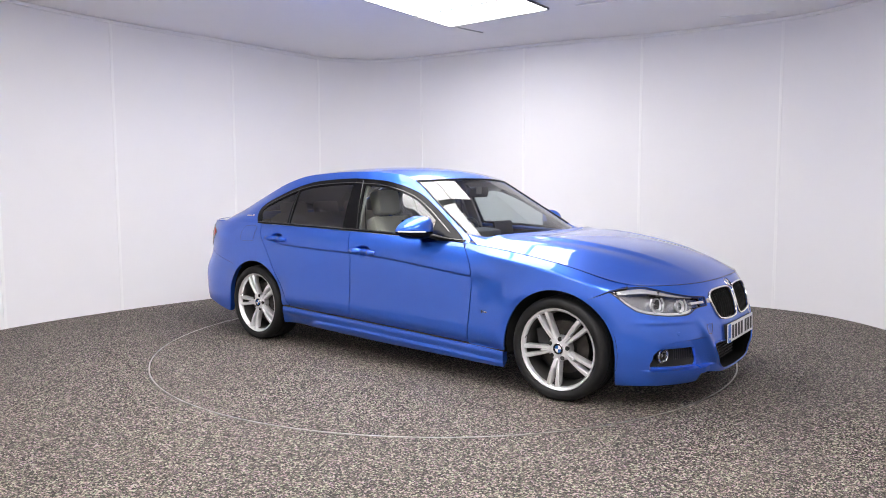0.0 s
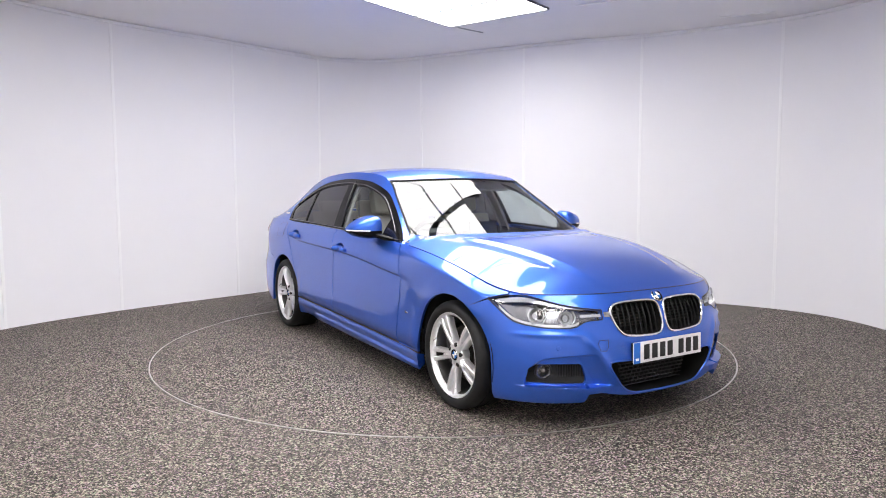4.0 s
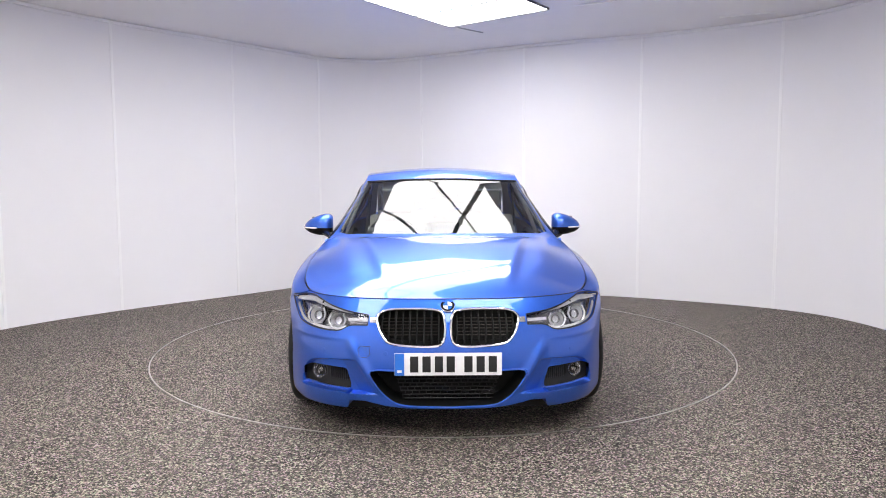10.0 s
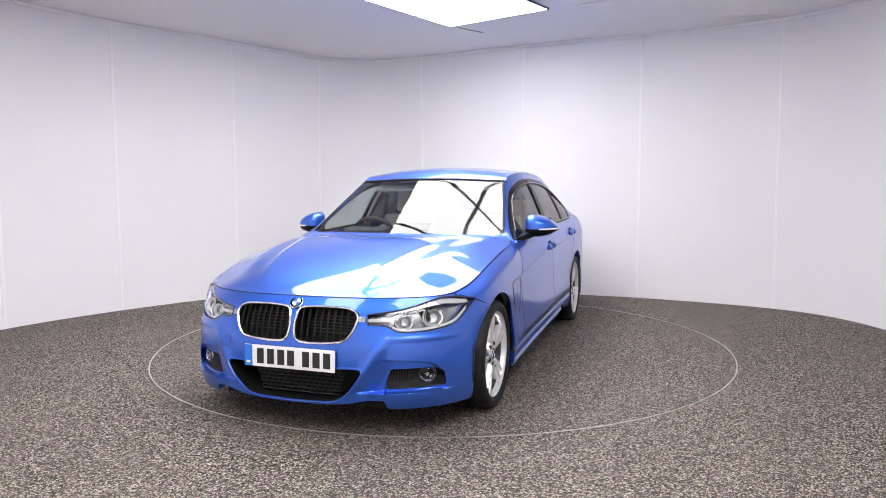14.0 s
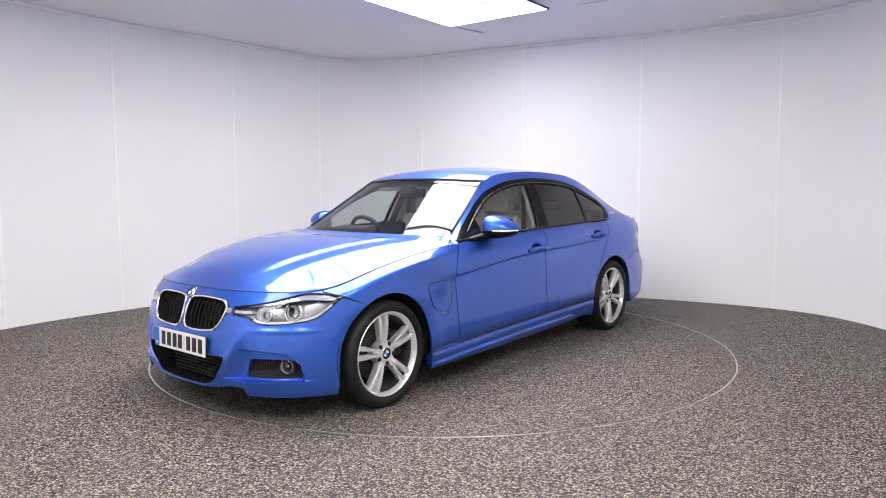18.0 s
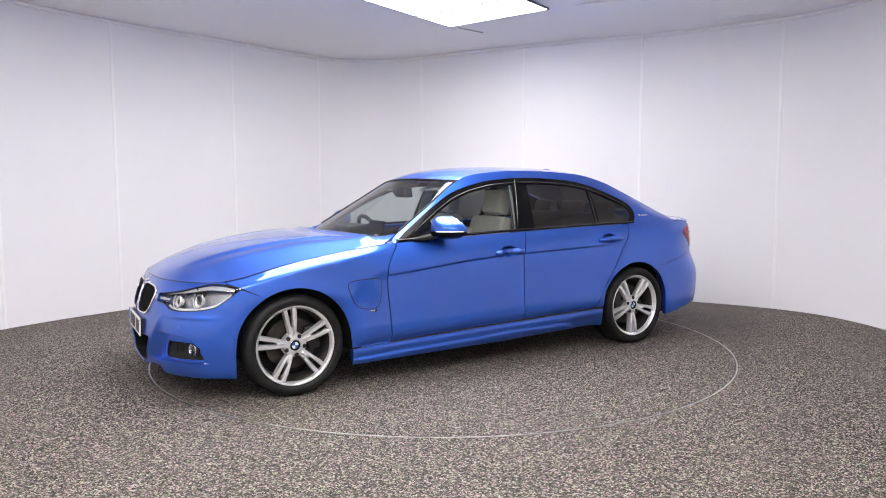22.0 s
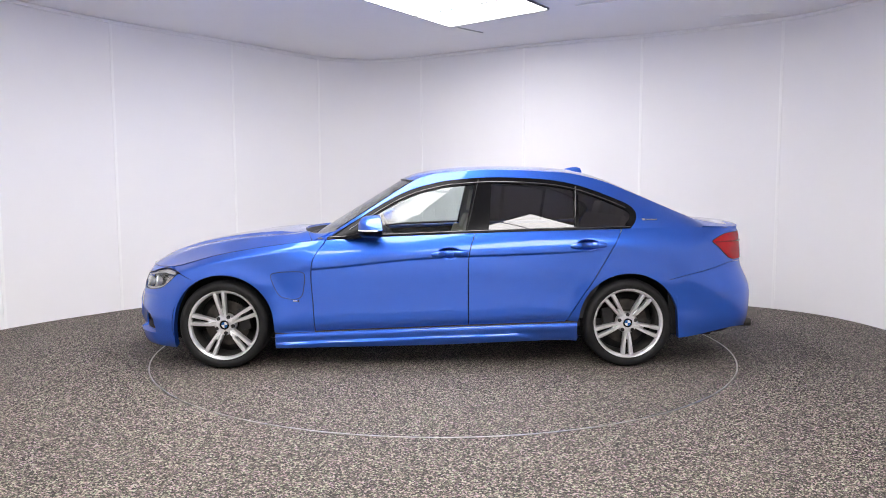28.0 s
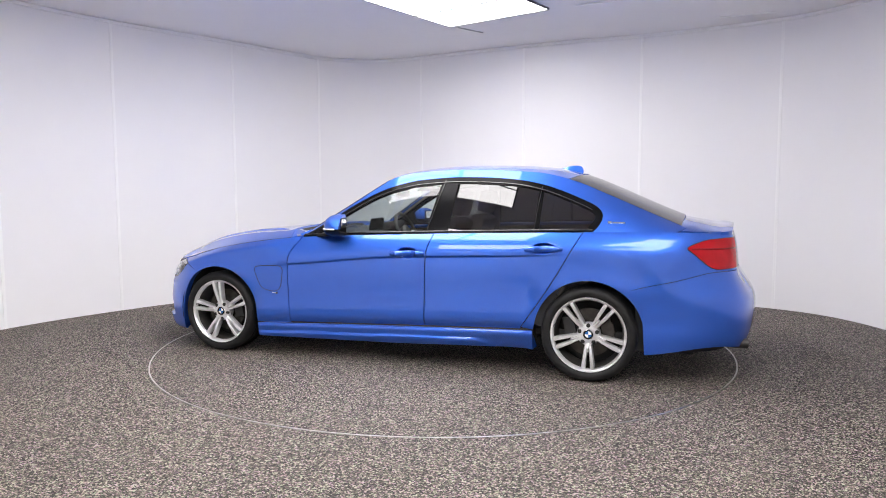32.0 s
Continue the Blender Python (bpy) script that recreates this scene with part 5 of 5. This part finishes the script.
# number plate with plain bars
at, out = on_nose(0.0, 0.398, 0.012)
m = facing(at, Vector((1, 0, 0.03)))
plate = part("number_plate", moved(box(0.52, 0.110, 0.006, (0, 0, 0), 0.002), m), WHITE, CAR, "white number plate with a blue end band")
part("plate_band", moved(box(0.046, 0.108, 0.002, (-0.236, 0, 0.0035)), m), BLUE, plate)
part("band_mark", moved(box(0.022, 0.012, 0.001, (-0.236, -0.034, 0.005)), m), WHITE, plate)
for i, x in enumerate((-0.165, -0.105, -0.045, 0.012, 0.098, 0.157, 0.216)):
    part("bar", moved(box(0.040, 0.078, 0.0016, (x, 0, 0.0036), 0.0005), m), INK, plate)
part("plate_holder", moved(box(0.50, 0.10, 0.024, (0, 0, -0.015), 0.004), m), BLACK, plate)

# cowl, wipers, aerial fin, exhausts
b = np.linspace(-0.74, 0.74, 41)
front_edge = hood(np.zeros(41), b) + [0.0, 0, -0.014]
back_edge = top(screen_low(b) - 0.012, b) + [0, 0, 0.002]
part("cowl", sheet(np.stack([front_edge, back_edge], 1), np.zeros((41, 2, 3)), 0), CAVITY, CAR)
# painted corners that carry the wings up to the pillars
for k in (1, -1):
    b = np.linspace(0.70, 0.999, 21)
    front_edge = hood(np.zeros(21), b) + [-0.004, 0, -0.001]
    back_edge = top(screen_low(b) - 0.02 - 0.03 * step01((b - 0.7) / 0.3), b) + [0.004, 0, 0.004]
    f = np.linspace(0, 1, 9)[None, :, None]
    rows = front_edge[:, None, :] * (1 - f) + back_edge[:, None, :] * f
    rows = rows * [1, k, 1]
    up = np.zeros_like(rows) + [0.5, 0.2 * k, 0.84]
    part("cowl_corner", sheet(rows, up, 0.012, flip=k > 0), PAINT, CAR)
    xs = np.linspace(0.69, 0.798, 13)
    low = np.array([(x, float(shoulder_z(x)) - 0.006) for x in xs])
    high = np.array([(x, 0.900 + (float(rail_z(0.79)) - 0.004 - 0.900) * t) for x, t in zip(np.linspace(0.69, 0.788, 13), np.linspace(0, 1, 13))])
    part("pillar_foot", skin(cabin, ruled(low, high, 5), k < 0, 0.010, -0.0005), PAINT, CAR)
for y0, y1 in ((-0.50, 0.06), (0.0, 0.50)):
    pts = []
    for t in np.linspace(0, 1, 12):
        bb = (y0 + (y1 - y0) * t) / 0.76
        p = top(np.array(float(screen_low(bb)) - 0.012 - 0.012 * math.sin(t * math.pi)), np.array(bb))
        pts.append((p[0] + 0.010, p[1], p[2] + 0.008))
    wiper = part("wiper", tube(pts, 0.006, 6), BLACK, CAR)
    part("wiper_arm", tube([pts[5], (pts[4][0] + 0.012, pts[4][1], pts[4][2] + 0.002), (pts[0][0] + 0.03, pts[0][1] + 0.02, pts[0][2] - 0.004)], 0.007, 8), BLACK, wiper)
fin = bmesh.new()
rows = []
for t in np.linspace(0, 1, 9):
    x = -1.075 - 0.175 * t
    base = float(roof_z(x)) - 0.004
    h = 0.048 * step01(t * 1.05) ** 0.75 + 0.003
    w = 0.026 * (1 - 0.35 * t)
    topx = x + 0.012 * t
    rows.append([fin.verts.new(q) for q in ((x, -w, base), (x, -w * 0.6, base + h * 0.5), (topx, -w * 0.18, base + h), (topx, w * 0.18, base + h), (x, w * 0.6, base + h * 0.5), (x, w, base))])
for p, q in zip(rows, rows[1:]):
    for i in range(5):
        fin.faces.new((p[i], p[i + 1], q[i + 1], q[i]))
fin.faces.new(rows[-1])
fin.faces.new(rows[0][::-1])
bmesh.ops.recalc_face_normals(fin, faces=fin.faces)
part("aerial_fin", fin, PAINT, CAR)
for y in (0.62, 0.53):
    part("exhaust_tip", moved(lathe([(0.036, 0.0), (0.038, -0.002), (0.038, 0.12), (0.033, 0.12), (0.033, 0.0), (0.036, 0.0)], 30, "x"), Matrix.Translation((-2.372, y, 0.264)) @ Matrix.Scale(0.82, 4)), BARREL, CAR)
part("diffuser", box(0.22, 0.9, 0.08, (-2.24, 0, 0.275), 0.02), BLACK, CAR)


# interior
def cushion(sx, sy, sz, m, r=0.05):
    return moved(box(sx, sy, sz, (0, 0, 0), r, 4), m)


def build_seat(x, y, mat, back=0.60):
    seat = empty("front_seat")
    seat.parent = CAR
    tagged(seat, label="pale oyster leather front seat")
    part("seat_cushion", cushion(0.52, 0.50, 0.15, pose(x + 0.18, y, 0.43, 0, -6), 0.05), mat, seat)
    part("backrest", merge(cushion(0.13, 0.46, back, pose(x - 0.16, y, 0.74, 0, -20), 0.055), cushion(0.17, 0.08, back * 0.75, pose(x - 0.12, y + 0.20, 0.71, 0, -20), 0.035), cushion(0.17, 0.08, back * 0.75, pose(x - 0.12, y - 0.20, 0.71, 0, -20), 0.035)), mat, seat)
    part("headrest", cushion(0.11, 0.25, 0.19, pose(x - 0.285, y, 1.14, 0, -12), 0.054), mat, seat)
    for d in (-0.05, 0.05):
        part("headrest_post", tube([(x - 0.265, y + d, 1.06), (x - 0.24, y + d, 0.98)], 0.006, 8), CHROME, seat)


build_seat(-0.12, 0.37, BEIGE)
build_seat(-0.12, -0.37, BEIGE)
bench = part("rear_bench", merge(cushion(0.50, 1.24, 0.16, pose(-1.02, 0, 0.44, 0, -5), 0.05), cushion(0.14, 1.24, 0.62, pose(-1.36, 0, 0.74, 0, -24), 0.05)), BEIGE, CAR, "pale leather rear bench")
for y in (-0.38, 0.0, 0.38):
    part("rear_headrest", cushion(0.09, 0.25, 0.15, pose(-1.50, y, 1.06, 0, -12), 0.04), BEIGE, bench)
part("parcel_shelf", box(0.45, 1.15, 0.03, (-1.75, 0, 0.955), 0.01), SOFT, CAR)
part("cabin_floor", box(2.6, 1.5, 0.05, (-0.45, 0, 0.29), 0.01), SOFT, CAR)
dash_low = [(0.50, 0.60), (0.44, 0.70), (0.43, 0.83), (0.47, 0.885), (0.58, 0.905), (0.78, 0.915), (0.90, 0.90), (0.95, 0.60)]
dash = part("dashboard", moved(slab(dash_low, 1.40, 1), Matrix.Translation((0, -0.70, 0))), SOFT, CAR, "dark dashboard with a hooded dial cluster")
part("dial_hood", cushion(0.16, 0.34, 0.07, pose(0.50, -0.37, 0.925, 0, 6), 0.03), SOFT, dash)
part("dash_screen", cushion(0.02, 0.24, 0.10, pose(0.46, 0.0, 0.955, 0, -12), 0.006), GLOSS, dash)
part("dash_trim", cushion(0.015, 0.55, 0.05, pose(0.43, 0.38, 0.80, 0, 0), 0.006), ALLOY, dash)
m = Matrix.Translation((0.33, -0.37, 0.86)) @ Matrix.Rotation(radians(-65), 4, "Y")
ring = [m @ Vector((0.185 * math.cos(a), 0.185 * math.sin(a), 0)) for a in np.linspace(0, math.tau, 48, endpoint=False)]
wheel = part("steering_wheel", tube(ring, 0.0165, 12, closed=True), BLACK, CAR, "black three-spoke steering wheel")
part("wheel_boss", moved(lathe([(0, 0.02), (0.055, 0.018), (0.075, 0.0), (0.07, -0.03), (0, -0.03)], 32, "z"), m), SOFT, wheel)
for a in (90, 270, 180):
    part("wheel_spoke", moved(box(0.12, 0.035, 0.014, (0.12, 0, 0.0), 0.005), m @ Matrix.Rotation(radians(a), 4, "Z")), ALLOY, wheel)
part("steering_column", tube([m @ Vector((0, 0, -0.02)), m @ Vector((0, 0, -0.22))], 0.045, 14), SOFT, wheel)
rear_view = part("rear_view_mirror", cushion(0.035, 0.24, 0.07, pose(0.225, 0.0, 1.215, 0, 8), 0.014), BLACK, CAR)
part("mirror_stalk", box(0.07, 0.09, 0.06, (0.262, 0, 1.232), 0.012), BLACK, rear_view)
part("roof_lining", skin(top, roof_grid(lambda b: screen_top(b) - 0.02, lambda b: rear_top(b) + 0.02, 24, 30, 0.97), False, 0, -0.03), LINING, CAR)
for k in (1, -1):
    mir = k < 0
    pillar = lambda x0, x1: skin(cabin, field(spl((0.9, x0), (1.35, x0 - 0.07)), spl((0.9, x1), (1.35, x1 - 0.05)), shifted(shoulder_z, -0.05), lambda x: window_top_z(x) + 0.02, 5, 8), mir, 0.02, -0.03)
    part("pillar_lining", pillar(-0.28, -0.40), LINING, CAR)
    n = len(WINDOW_TOP)
    xs = np.concatenate([np.linspace(0.795, -1.20, 61), np.linspace(-1.20, -1.985, 16)[1:]])
    outer = np.array([(x, float(rail_z(x)) - 0.001) for x in xs] + [(x, float(shoulder_z(x)) + 0.001) for x in np.linspace(-1.93, -1.46, n - len(xs))])
    part("side_lining", skin(cabin, ruled(WINDOW_TOP, outer, 6), mir, 0, -0.028), LINING, CAR)
    part("door_card", skin(flank, field(spl((0.3, 0.72), (1.0, 0.68)), spl((0.3, -1.1), (1.0, -1.38)), lambda x: x * 0 + 0.34, shifted(shoulder_z, -0.012), 60, 14), mir, 0.0, -0.06), SOFT, CAR)
    part("seat_belt", tube([(-0.40, k * 0.60, 1.20), (-0.38, k * 0.62, 1.0), (-0.34, k * 0.64, 0.75)], 0.018, 8, flat=0.2), SOFT, CAR)
    part("sun_visor", cushion(0.14, 0.34, 0.018, pose(0.08, k * 0.29, 1.262, 0, 24), 0.007), LINING, CAR)



# ---- what moves ----
def heading(t):
    return math.degrees(-0.683378 - 0.0875694 * t + 6.2653e-05 * (t - 16) ** 2)


def motions():
    rows = [(t, Matrix.Rotation(radians(heading(t)), 4, "Z")) for t in range(0, 33, 2)]
    walk(TURNTABLE, rows)
    walk(CAR, [(t, m @ OFFSET) for t, m in rows])


motions()
